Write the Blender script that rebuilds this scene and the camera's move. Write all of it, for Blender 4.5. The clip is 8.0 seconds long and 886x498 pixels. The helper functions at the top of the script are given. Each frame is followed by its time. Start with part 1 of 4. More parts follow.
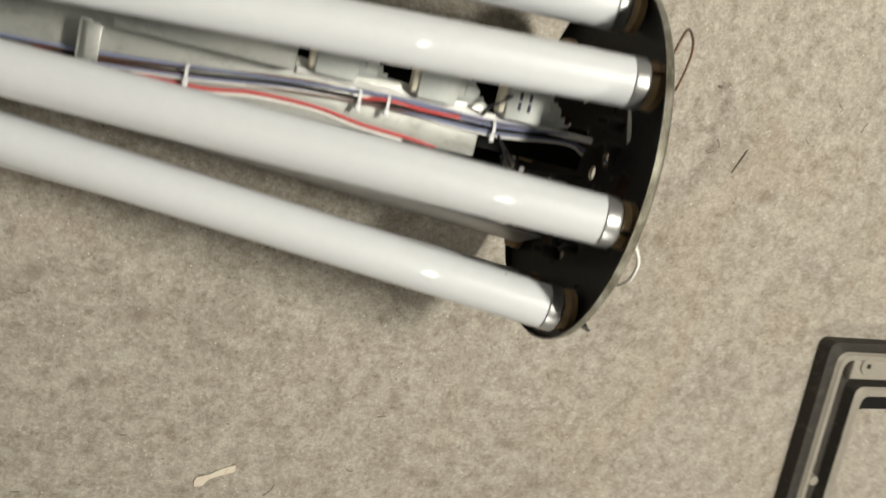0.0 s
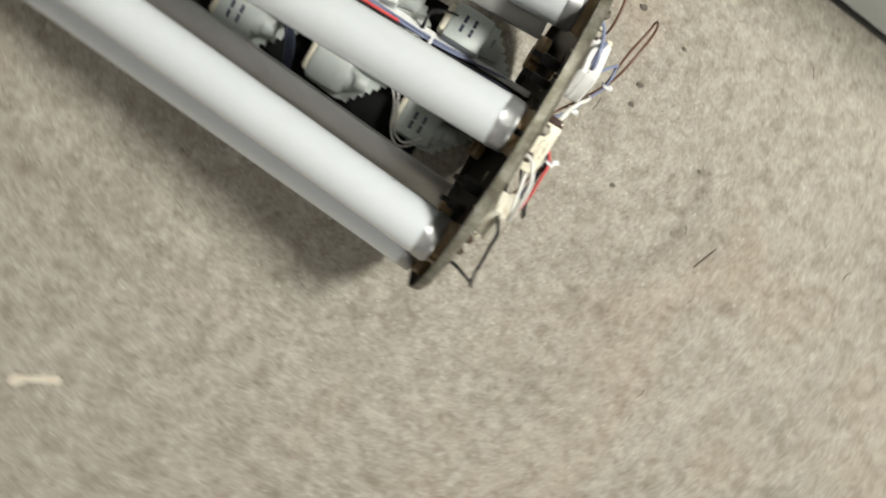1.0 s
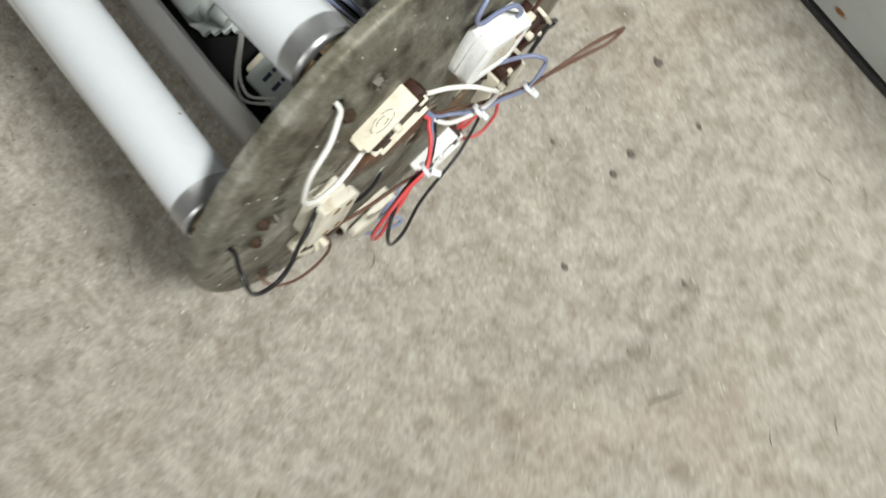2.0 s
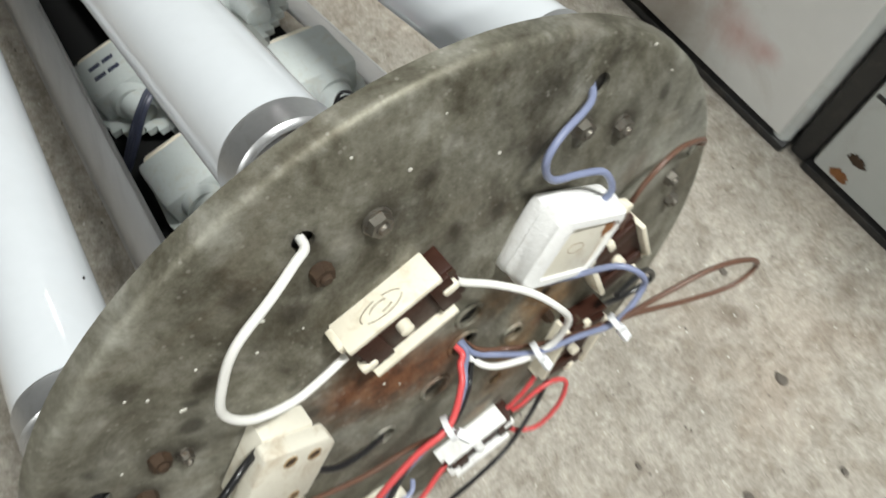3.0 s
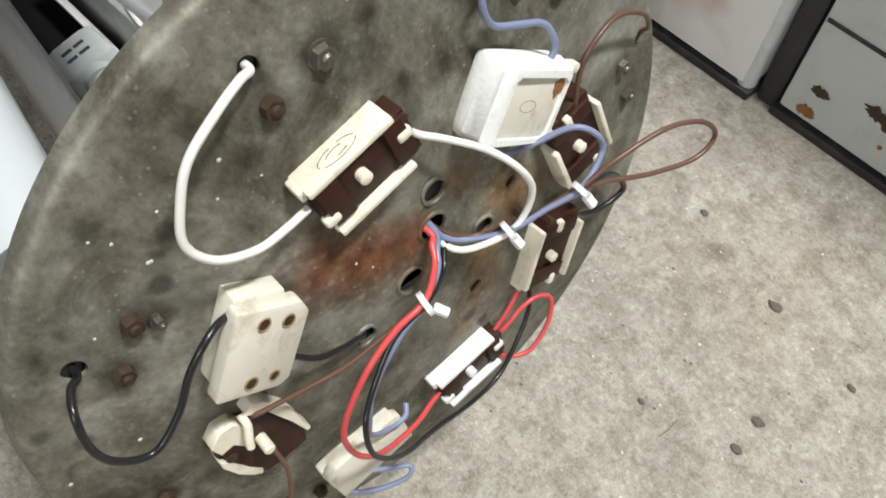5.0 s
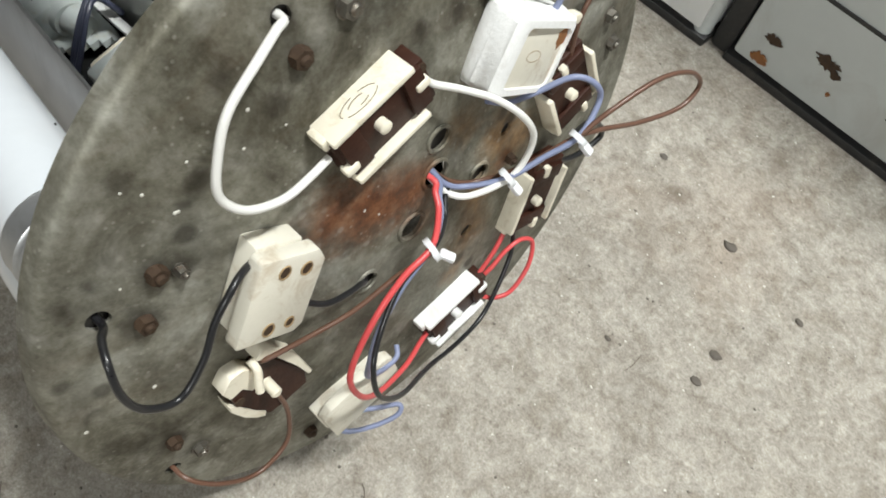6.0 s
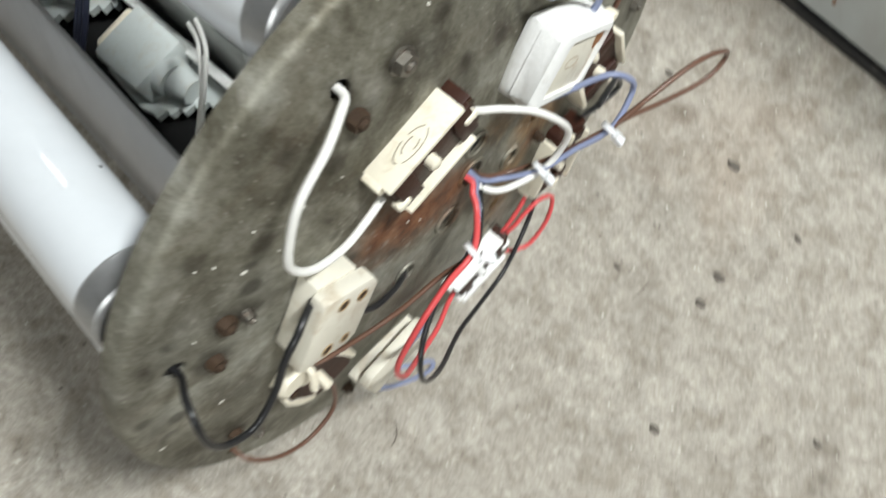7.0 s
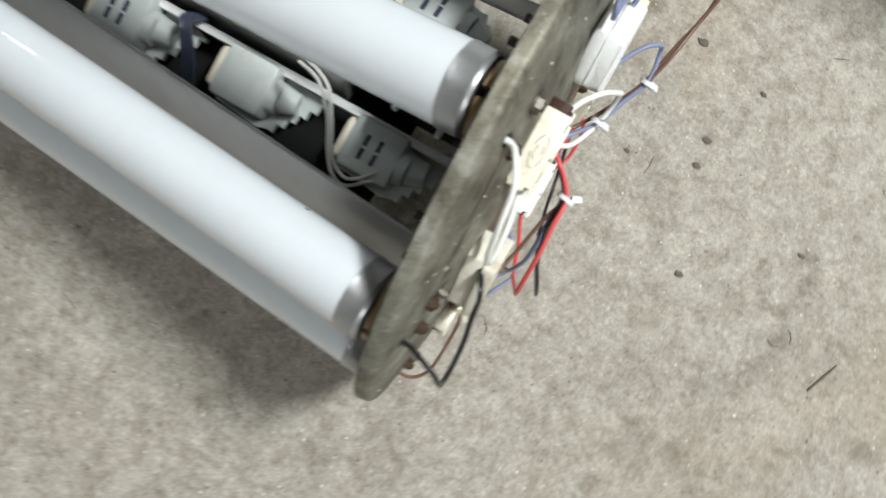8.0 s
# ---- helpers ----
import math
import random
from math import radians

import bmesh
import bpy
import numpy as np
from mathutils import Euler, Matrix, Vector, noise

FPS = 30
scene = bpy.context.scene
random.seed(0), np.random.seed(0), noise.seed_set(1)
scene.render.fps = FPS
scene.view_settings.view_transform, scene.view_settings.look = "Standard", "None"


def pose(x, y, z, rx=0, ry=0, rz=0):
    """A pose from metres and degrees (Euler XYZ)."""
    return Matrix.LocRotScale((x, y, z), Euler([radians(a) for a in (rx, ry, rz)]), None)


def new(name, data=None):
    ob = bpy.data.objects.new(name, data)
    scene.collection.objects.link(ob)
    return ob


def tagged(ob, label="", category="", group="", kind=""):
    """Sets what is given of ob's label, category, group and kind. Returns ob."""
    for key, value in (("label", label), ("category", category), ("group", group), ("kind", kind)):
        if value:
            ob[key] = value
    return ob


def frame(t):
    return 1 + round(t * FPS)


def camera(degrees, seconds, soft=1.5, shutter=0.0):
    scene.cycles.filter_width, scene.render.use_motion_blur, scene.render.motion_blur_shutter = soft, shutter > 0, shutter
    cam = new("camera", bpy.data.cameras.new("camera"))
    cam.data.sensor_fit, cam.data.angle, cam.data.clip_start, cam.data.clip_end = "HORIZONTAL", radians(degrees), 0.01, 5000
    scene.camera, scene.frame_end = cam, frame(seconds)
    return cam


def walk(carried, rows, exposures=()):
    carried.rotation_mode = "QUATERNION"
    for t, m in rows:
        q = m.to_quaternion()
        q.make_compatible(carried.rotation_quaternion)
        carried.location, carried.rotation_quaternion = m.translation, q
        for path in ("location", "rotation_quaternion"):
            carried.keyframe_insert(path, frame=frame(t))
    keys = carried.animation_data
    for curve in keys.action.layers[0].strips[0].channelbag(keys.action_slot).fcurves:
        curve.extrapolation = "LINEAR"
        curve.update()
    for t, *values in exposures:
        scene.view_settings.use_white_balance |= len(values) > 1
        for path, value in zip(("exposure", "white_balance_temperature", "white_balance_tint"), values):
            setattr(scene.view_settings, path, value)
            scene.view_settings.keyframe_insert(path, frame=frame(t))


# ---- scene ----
cam = camera(55.94, 8.0, soft=1.7, shutter=0.65)
PATH = [
    (0, -0.3833, 0.0267, 0.7779, -16.19, -20.81, 15.54),
    (0.5, -0.3076, -0.1166, 0.7845, -6.83, -19.08, 14.23),
    (1, -0.1806, -0.1540, 0.7969, -5.54, -15.24, 32.44),
    (1.2, -0.1394, -0.1135, 0.7943, -7.68, -13.56, 37.05),
    (2.3, 0.0618, -0.0874, 0.5886, 8.10, -7.04, 52.03),
    (2.5, 0.0713, -0.0864, 0.5539, 15.06, -6.72, 54.17),
    (3, 0.0740, -0.0819, 0.4814, 25.86, -5.43, 55.10),
    (3.5, 0.0845, -0.0855, 0.4630, 30.74, -3.66, 54.91),
    (4, 0.1097, -0.0985, 0.4527, 32.69, -2.41, 52.82),
    (4.5, 0.1309, -0.1068, 0.4520, 32.45, -1.92, 51.13),
    (5, 0.1398, -0.1095, 0.4502, 32.01, -2.05, 50.13),
    (6.3, 0.1050, -0.1368, 0.4606, 26.25, -7.56, 46.71),
    (6.5, 0.0931, -0.1341, 0.4646, 24.91, -7.78, 46.49),
    (7, 0.0575, -0.1165, 0.4867, 16.72, -7.56, 44.24),
    (7.5, 0.0079, -0.1204, 0.5342, 7.11, -8.38, 37.73),
    (8, -0.0412, -0.1523, 0.5874, 7.35, -9.70, 31.23),
]
walk(cam, [(t, pose(x, y, z, rx, ry, rz)) for t, x, y, z, rx, ry, rz in PATH],
     exposures=[(0.0, -0.06, 7200, 11), (0.5, 0.05, 6950, 10), (1.0, 0.02, 6750, 9), (2.3, 0.08, 6350, 9), (5.0, 0.2, 6330, 10), (8.0, 0.12, 6180, 9)])

# ---------------------------------------------------------------- world and lamps
world = bpy.data.worlds.new("world")
scene.world = world
world.use_nodes = True
world.node_tree.nodes["Background"].inputs[0].default_value = (0.55, 0.6, 0.65, 1)
world.node_tree.nodes["Background"].inputs[1].default_value = 0.005

CEILING = 2.25
# all unseen: key set by shadows, two by glints, the last an added fill
LAMPS = [(0.5, 0.46, 60.0, 0.14, 0.5), (-0.38, -0.3, 1.8, 0.06, 0.1), (-3.5, 1.5, 9.0, 0.25, 0.3), (1.5, -2.5, 64.0, 0.2, 1.2)]


# ---------------------------------------------------------------- materials
def material(name, base, rough=0.6, metal=0.0, spec=0.5):
    m = bpy.data.materials.new(name)
    m.use_nodes = True
    b = m.node_tree.nodes["Principled BSDF"]
    b.inputs["Base Color"].default_value = (*base, 1)
    b.inputs["Roughness"].default_value = rough
    b.inputs["Metallic"].default_value = metal
    b.inputs["Specular IOR Level"].default_value = spec
    return m


class Nodes:
    """Short hand for the node tree of one material."""

    def __init__(self, m):
        self.t = m.node_tree
        self.b = self.t.nodes["Principled BSDF"]
        self.co = self.t.nodes.new("ShaderNodeTexCoord").outputs["Object"]

    def link(self, a, b):
        self.t.links.new(a, b)

    def noise(self, scale, detail=4.0, rough=0.55, stretch=None, distort=0.0):
        n = self.t.nodes.new("ShaderNodeTexNoise")
        n.inputs["Scale"].default_value = scale
        n.inputs["Detail"].default_value = detail
        n.inputs["Roughness"].default_value = rough
        n.inputs["Distortion"].default_value = distort
        self.link(self.place(stretch), n.inputs["Vector"])
        return n.outputs["Fac"]

    def place(self, stretch):
        if not stretch:
            return self.co
        p = self.t.nodes.new("ShaderNodeMapping")
        p.inputs["Scale"].default_value = stretch
        self.link(self.co, p.inputs["Vector"])
        return p.outputs[0]

    def cells(self, scale, feature="F1", out="Distance", spread=1.0):
        n = self.t.nodes.new("ShaderNodeTexVoronoi")
        n.feature = feature
        n.inputs["Scale"].default_value = scale
        n.inputs["Randomness"].default_value = spread
        self.link(self.co, n.inputs["Vector"])
        return n.outputs[out]

    def ramp(self, fac, stops):
        n = self.t.nodes.new("ShaderNodeValToRGB")
        e = n.color_ramp.elements
        while len(e) < len(stops):
            e.new(0.5)
        for el, (p, c) in zip(e, stops):
            el.position = p
            el.color = (*c, 1) if len(c) == 3 else c
        self.link(fac, n.inputs[0])
        return n.outputs[0]

    def level(self, fac, lo, hi):
        if lo > hi:
            return self.ramp(fac, [(hi, (1, 1, 1)), (lo, (0, 0, 0))])
        return self.ramp(fac, [(lo, (0, 0, 0)), (hi, (1, 1, 1))])

    def mix(self, fac, a, b, kind="MIX"):
        n = self.t.nodes.new("ShaderNodeMix")
        n.data_type, n.blend_type = "RGBA", kind
        for sock, v in ((n.inputs["Factor"], fac), (n.inputs["A"], a), (n.inputs["B"], b)):
            if isinstance(v, (int, float)):
                sock.default_value = v
            elif isinstance(v, tuple):
                sock.default_value = (*v, 1)
            else:
                self.link(v, sock)
        return n.outputs["Result"]

    def math(self, op, a, b):
        n = self.t.nodes.new("ShaderNodeMath")
        n.operation = op
        for sock, v in zip(n.inputs, (a, b)):
            if isinstance(v, (int, float)):
                sock.default_value = v
            else:
                self.link(v, sock)
        return n.outputs[0]

    def base(self, c):
        self.link(c, self.b.inputs["Base Color"])

    def rough(self, fac, lo, hi):
        n = self.t.nodes.new("ShaderNodeMapRange")
        n.inputs["To Min"].default_value, n.inputs["To Max"].default_value = lo, hi
        self.link(fac, n.inputs["Value"])
        self.link(n.outputs[0], self.b.inputs["Roughness"])

    def bump(self, height, strength, distance):
        n = self.t.nodes.new("ShaderNodeBump")
        n.inputs["Strength"].default_value = strength
        n.inputs["Distance"].default_value = distance
        self.link(height, n.inputs["Height"])
        self.link(n.outputs[0], self.b.inputs["Normal"])


SCUFFS = [(0.190, -0.069, 10, 0.6), (0.206, -0.071, 9, 0.5), (0.229, -0.072, 12, 0.6), (0.251, 0.065, 8, 0.7), (0.358, 0.002, 11, 0.5), (0.137, 0.151, 8, 0.7), (0.141, 0.130, 6, 0.6), (0.085, 0.108, 4, 0.6), (0.182, -0.124, 7, 0.4), (0.047, 0.222, 13, 0.7), (0.076, 0.300, 14, 0.5), (0.060, 0.172, 9, 0.5), (0.087, 0.266, 9, 0.4), (0.176, -0.236, 6, 0.6), (-0.313, -0.240, 16, 0.5), (-0.044, -0.293, 12, 0.35), (0.323, -0.249, 8, 0.5), (0.029, -0.167, 9, 0.4), (-0.408, -0.211, 14, 0.5)]


def concrete():
    m = material("worn_concrete", (0.4, 0.37, 0.32), 0.82, 0, 0.3)
    n = Nodes(m)
    broad, mid, small, fine = n.noise(1.6, 5, 0.6), n.noise(17, 6, 0.68, None, 0.3), n.noise(75, 5, 0.7), n.noise(330, 3, 0.75)
    c = n.ramp(broad, [(0.32, (0.29, 0.262, 0.222)), (0.68, (0.40, 0.37, 0.325))])
    c = n.mix(0.5, c, n.ramp(mid, [(0.28, (0.235, 0.21, 0.178)), (0.5, (0.35, 0.322, 0.28)), (0.74, (0.44, 0.41, 0.365))]))
    c = n.mix(0.48, c, n.ramp(small, [(0.32, (0.16, 0.142, 0.118)), (0.5, (0.345, 0.32, 0.28)), (0.68, (0.54, 0.515, 0.465))]))
    c = n.mix(0.4, c, n.ramp(fine, [(0.34, (0.12, 0.104, 0.082)), (0.5, (0.35, 0.322, 0.28)), (0.68, (0.60, 0.575, 0.52))]))
    c = n.mix(0.28, c, n.ramp(n.noise(800, 2, 0.6), [(0.36, (0.13, 0.115, 0.092)), (0.5, (0.35, 0.322, 0.28)), (0.66, (0.62, 0.6, 0.55))]))
    c = n.mix(0.34, c, n.ramp(n.noise(58, 6, 0.7, None, 0.5), [(0.36, (0.19, 0.162, 0.128)), (0.5, (0.35, 0.321, 0.276)), (0.64, (0.49, 0.463, 0.413))]))
    # dark pits and small flecks, each gathered in its own patches
    pits = n.math("MULTIPLY", n.level(n.cells(85), 0.30, 0.16), n.level(n.noise(21, 4), 0.50, 0.60))
    c = n.mix(n.math("MULTIPLY", pits, 0.3), c, (0.125, 0.11, 0.092))
    flecks = n.math("MULTIPLY", n.level(n.cells(230), 0.28, 0.15), n.level(n.noise(47, 3), 0.48, 0.58))
    c = n.mix(n.math("MULTIPLY", flecks, 0.35), c, (0.14, 0.12, 0.10))
    pale = n.math("MULTIPLY", n.level(n.cells(160), 0.26, 0.13), n.level(n.noise(33, 3), 0.53, 0.60))
    c = n.mix(n.math("MULTIPLY", pale, 0.35), c, (0.6, 0.575, 0.52))
    # oily stains and a rusty tint in broad clouds
    stain = n.level(n.noise(6.5, 8, 0.7, None, 0.8), 0.55, 0.72)
    c = n.mix(n.math("MULTIPLY", stain, 0.42), c, (0.15, 0.128, 0.104))
    tint = n.level(n.noise(4.1, 6, 0.6, (1.3, 1, 1), 0.5), 0.56, 0.72)
    c = n.mix(n.math("MULTIPLY", tint, 0.25), c, (0.33, 0.235, 0.165))
    # aggregate that shows through the worn skin: dark and pale grains of a few millimetres
    grain = n.ramp(n.noise(210, 5, 0.72, None, 0.4), [(0.36, (0.50, 0.47, 0.43)), (0.47, (0.93, 0.92, 0.90)), (0.56, (1.06, 1.05, 1.04)), (0.66, (1.5, 1.5, 1.5))])
    c = n.mix(0.42, c, grain, "MULTIPLY")
    blotch = n.ramp(n.noise(64, 5, 0.62, None, 0.6), [(0.36, (0.62, 0.58, 0.52)), (0.5, (1.0, 1.0, 1.0)), (0.66, (1.18, 1.17, 1.15))])
    c = n.mix(0.5, c, blotch, "MULTIPLY")
    wob = n.math("MULTIPLY", n.noise(120, 5, 0.7), 0.016)
    for x, y, r, amount in SCUFFS:
        d = n.t.nodes.new("ShaderNodeVectorMath")
        d.operation = "DISTANCE"
        n.link(n.co, d.inputs[0])
        d.inputs[1].default_value = (x, y, 0.1)
        near = n.level(n.math("ADD", d.outputs["Value"], wob), r * 0.001 + 0.008, r * 0.0003 + 0.006)
        c = n.mix(n.math("MULTIPLY", near, amount), c, (0.15, 0.118, 0.09))
    n.base(c)
    n.rough(small, 0.68, 0.92)
    n.bump(n.math("ADD", n.math("MULTIPLY", fine, 0.45), n.math("ADD", small, n.math("MULTIPLY", mid, 0.6))), 0.5, 0.0016)
    return m


STAINS = [(-18, 117, 11), (-38, 110, 9), (-102, 63, 9), (-95, 59, 6), (-112, 45, 10), (61, 104, 9), (81, 92, 11), (-40, 124, 7), (123, 32, 6), (129, 13, 6), (-125, -32, 8), (-118, -50, 8), (1, 122, 6), (-50, 98, 6), (24, 92, 7), (40, 109, 8), (-99, 99, 5), (-78, 88, 6), (-130, 66, 4), (-61, 115, 5), (7, 95, 6), (44, 92, 5), (-71, -110, 7)]


RUST = [(-40, 38, 23, 1, 0.92), (-22, 30, 25, 1, 0.96), (-4, 24, 19, 1, 0.9), (25, 38, 14, 0, 0.65), (45, 19, 19, 0, 0.9), (60, 6, 16, 0, 0.8), (34, -8, 16, 0, 0.75), (27, -34, 17, 0, 0.75), (20, -56, 12, 0, 0.65), (50, 0, 8, 1, 0.85), (-2, 4, 11, 1, 0.5), (112, 72, 9, 0, 0.45), (96, 60, 14, 1, 0.35)]


def worn_steel():
    """Plate face: dull grey-brown steel, rust in the middle, pale spatter."""
    m = material("worn_steel", (0.16, 0.145, 0.12), 0.5, 0.4, 0.25)
    n = Nodes(m)
    broad, mid, fine = n.noise(13, 6, 0.64, None, 0.5), n.noise(60, 6, 0.68), n.noise(420, 3, 0.7)
    c = n.ramp(broad, [(0.37, (0.042, 0.037, 0.025)), (0.47, (0.118, 0.110, 0.080)), (0.56, (0.195, 0.188, 0.150)), (0.68, (0.34, 0.335, 0.30))])
    c = n.mix(0.5, c, n.ramp(mid, [(0.36, (0.034, 0.029, 0.020)), (0.5, (0.150, 0.146, 0.118)), (0.64, (0.33, 0.325, 0.295))]))
    c = n.mix(n.math('MULTIPLY', n.level(n.noise(9, 5, 0.6, None, 0.6), 0.5, 0.64), 0.25), c, (0.15, 0.155, 0.15))
    c = n.mix(0.25, c, n.ramp(fine, [(0.3, (0.07, 0.064, 0.05)), (0.7, (0.27, 0.26, 0.23))]))
    tone = n.ramp(n.noise(27, 6, 0.66, None, 0.9), [(0.36, (0.60, 0.56, 0.48)), (0.5, (1.28, 1.27, 1.22)), (0.64, (1.7, 1.72, 1.72))])
    c = n.mix(0.75, c, tone, "MULTIPLY")
    # rust: a brown field under the first holder, orange runs beside it
    wave = n.math("MULTIPLY", n.noise(46, 6, 0.7, None, 0.6), 0.026)
    grit = n.noise(95, 6, 0.72)
    brown = n.ramp(grit, [(0.32, (0.045, 0.015, 0.007)), (0.5, (0.150, 0.056, 0.023)), (0.68, (0.27, 0.125, 0.058))])
    orange = n.ramp(grit, [(0.32, (0.06, 0.03, 0.014)), (0.5, (0.21, 0.115, 0.045)), (0.68, (0.34, 0.21, 0.10))])
    patch = None
    for y, z, r, tone, amount in RUST:
        d = n.t.nodes.new("ShaderNodeVectorMath")
        d.operation = "DISTANCE"
        n.link(n.co, d.inputs[0])
        d.inputs[1].default_value = (0.012, y * 0.001, z * 0.001)
        near = n.math("MULTIPLY", n.level(n.math("ADD", d.outputs["Value"], wave), r * 0.001 + 0.013, r * 0.0004 + 0.009), amount)
        c = n.mix(near, c, brown if tone else orange)
        patch = near if patch is None else n.math("MAXIMUM", patch, near)
    streak = n.level(n.noise(18, 5, 0.6, (1, 0.5, 2.2), 0.9), 0.55, 0.7)
    c = n.mix(n.math("MULTIPLY", streak, 0.22), c, (0.13, 0.085, 0.05))
    spat = n.math("MULTIPLY", n.level(n.cells(150), 0.30, 0.16), n.level(n.noise(30, 3), 0.55, 0.62))
    c = n.mix(n.math("MULTIPLY", spat, 0.3), c, (0.45, 0.43, 0.38))
    dots = n.math("MULTIPLY", n.level(n.cells(300), 0.24, 0.12), n.level(n.noise(52, 3), 0.5, 0.58))
    c = n.mix(n.math("MULTIPLY", dots, 0.3), c, (0.52, 0.5, 0.45))
    dark = n.math("MULTIPLY", n.level(n.cells(70), 0.34, 0.2), n.level(n.noise(22, 3), 0.54, 0.62))
    c = n.mix(n.math("MULTIPLY", dark, 0.6), c, (0.035, 0.03, 0.024))
    wob = n.math("MULTIPLY", n.noise(90, 4, 0.6), 0.012)
    for y, z, r in STAINS:
        d = n.t.nodes.new("ShaderNodeVectorMath")
        d.operation = "DISTANCE"
        n.link(n.co, d.inputs[0])
        d.inputs[1].default_value = (13e-3 * max(0, 1 - (y * y + z * z) / 150 ** 2), y * 0.001, z * 0.001)
        near = n.level(n.math("ADD", d.outputs["Value"], wob), r * 0.001 + 0.006, r * 0.0006 + 0.003)
        c = n.mix(n.math("MULTIPLY", near, 0.78), c, (0.024, 0.017, 0.011))
    n.base(c)
    n.rough(mid, 0.42, 0.7)
    n.link(n.math("SUBTRACT", 0.42, n.math("MULTIPLY", patch, 0.4)), n.b.inputs["Metallic"])
    n.bump(n.math("ADD", mid, n.math("MULTIPLY", fine, 0.4)), 0.3, 0.001)
    return m


def speckled(name, a, b, scale, rough=0.5, metal=0.0, bump=0.1, dirt=None, amount=0.4, spec=0.5):
    """Two tones at two scales, with optional dirt in its own blotches."""
    m = material(name, a, rough, metal, spec)
    n = Nodes(m)
    coarse, fine = n.noise(scale, 5, 0.6), n.noise(scale * 9, 3, 0.65)
    c = n.mix(coarse, a, b)
    c = n.mix(n.math("MULTIPLY", fine, 0.35), c, tuple(v * 0.78 for v in a))
    if dirt:
        c = n.mix(n.math("MULTIPLY", n.level(n.noise(scale * 2.2, 6, 0.68, None, 0.7), 0.52, 0.7), amount), c, dirt)
    n.base(c)
    n.rough(fine, max(rough - 0.1, 0.05), min(rough + 0.12, 1))
    n.bump(fine, bump, 0.0006)
    return m


CONCRETE = concrete()
STEEL = worn_steel()
BLACK = speckled("black_paint", (0.012, 0.012, 0.012), (0.022, 0.02, 0.018), 40, 0.42, 0, 0.15, (0.05, 0.045, 0.04), 0.5)
MATTE = material("matte_black", (0.01, 0.01, 0.01), 0.9, 0, 0.15)
GLASS = speckled("phosphor_glass", (0.71, 0.745, 0.785), (0.75, 0.78, 0.81), 9, 0.4, 0, 0.0, (0.6, 0.6, 0.58), 0.12)
GLASS.node_tree.nodes["Principled BSDF"].inputs["Coat Weight"].default_value = 1.0
GLASS.node_tree.nodes["Principled BSDF"].inputs["Coat Roughness"].default_value = 0.035
ALU = speckled("aluminium_cap", (0.40, 0.405, 0.41), (0.52, 0.525, 0.53), 60, 0.34, 0.75, 0.03, (0.3, 0.29, 0.27), 0.4)
BRASS = speckled("brass_pin", (0.55, 0.42, 0.2), (0.65, 0.5, 0.26), 60, 0.35, 1.0)
TAN = speckled("tan_bakelite", (0.28, 0.18, 0.09), (0.44, 0.32, 0.175), 35, 0.4, 0, 0.1, (0.16, 0.09, 0.04), 0.5)
CREAM = speckled("cream_plastic", (0.79, 0.73, 0.58), (0.86, 0.81, 0.69), 60, 0.45, 0, 0.1, (0.45, 0.36, 0.22), 0.45)
BEIGE = speckled("beige_plastic", (0.70, 0.66, 0.55), (0.79, 0.76, 0.67), 40, 0.5, 0, 0.12, (0.36, 0.24, 0.12), 0.5)
WHITE = speckled("white_plastic", (0.80, 0.80, 0.78), (0.86, 0.86, 0.85), 40, 0.4, 0, 0.1, (0.4, 0.38, 0.34), 0.35)
BROWN = speckled("brown_bakelite", (0.026, 0.008, 0.0045), (0.044, 0.014, 0.007), 60, 0.5, 0, 0.15, (0.07, 0.03, 0.018), 0.4, 0.25)
MILKY = speckled("milky_plastic", (0.50, 0.54, 0.53), (0.64, 0.68, 0.66), 60, 0.38, 0, 0.1, (0.42, 0.36, 0.25), 0.35)
GALV = speckled("galvanised_sheet", (0.40, 0.42, 0.40), (0.54, 0.55, 0.52), 22, 0.36, 0.4, 0.12, (0.2, 0.19, 0.17), 0.45)
SHEET = speckled("grey_sheet", (0.46, 0.455, 0.45), (0.55, 0.545, 0.54), 8, 0.36, 0.45, 0.02, (0.16, 0.15, 0.13), 0.25)
RUST_ORANGE = speckled("orange_rust", (0.16, 0.06, 0.02), (0.38, 0.17, 0.055), 260, 0.8, 0, 0.3)
RUSTY = speckled("rusty_steel", (0.026, 0.014, 0.007), (0.085, 0.048, 0.024), 260, 0.75, 0.1, 0.5)
NUT = speckled("dull_nut", (0.13, 0.12, 0.10), (0.26, 0.245, 0.215), 160, 0.45, 0.8, 0.3, (0.12, 0.06, 0.03), 0.6)
PALE = speckled("pale_drip", (0.55, 0.53, 0.47), (0.66, 0.64, 0.58), 200, 0.6)
W_WHITE = speckled("white_insulation", (0.80, 0.79, 0.75), (0.86, 0.85, 0.82), 60, 0.38, 0, 0.03)
W_BLACK = speckled("black_insulation", (0.012, 0.012, 0.013), (0.02, 0.02, 0.022), 60, 0.3, 0, 0.03)
W_RED = speckled("red_insulation", (0.60, 0.065, 0.07), (0.70, 0.10, 0.10), 60, 0.36, 0, 0.03)
W_LAV = speckled("lavender_insulation", (0.19, 0.22, 0.35), (0.26, 0.29, 0.43), 60, 0.36, 0, 0.03)
W_BROWN = speckled("brown_insulation", (0.11, 0.055, 0.035), (0.16, 0.082, 0.055), 60, 0.36, 0, 0.03)
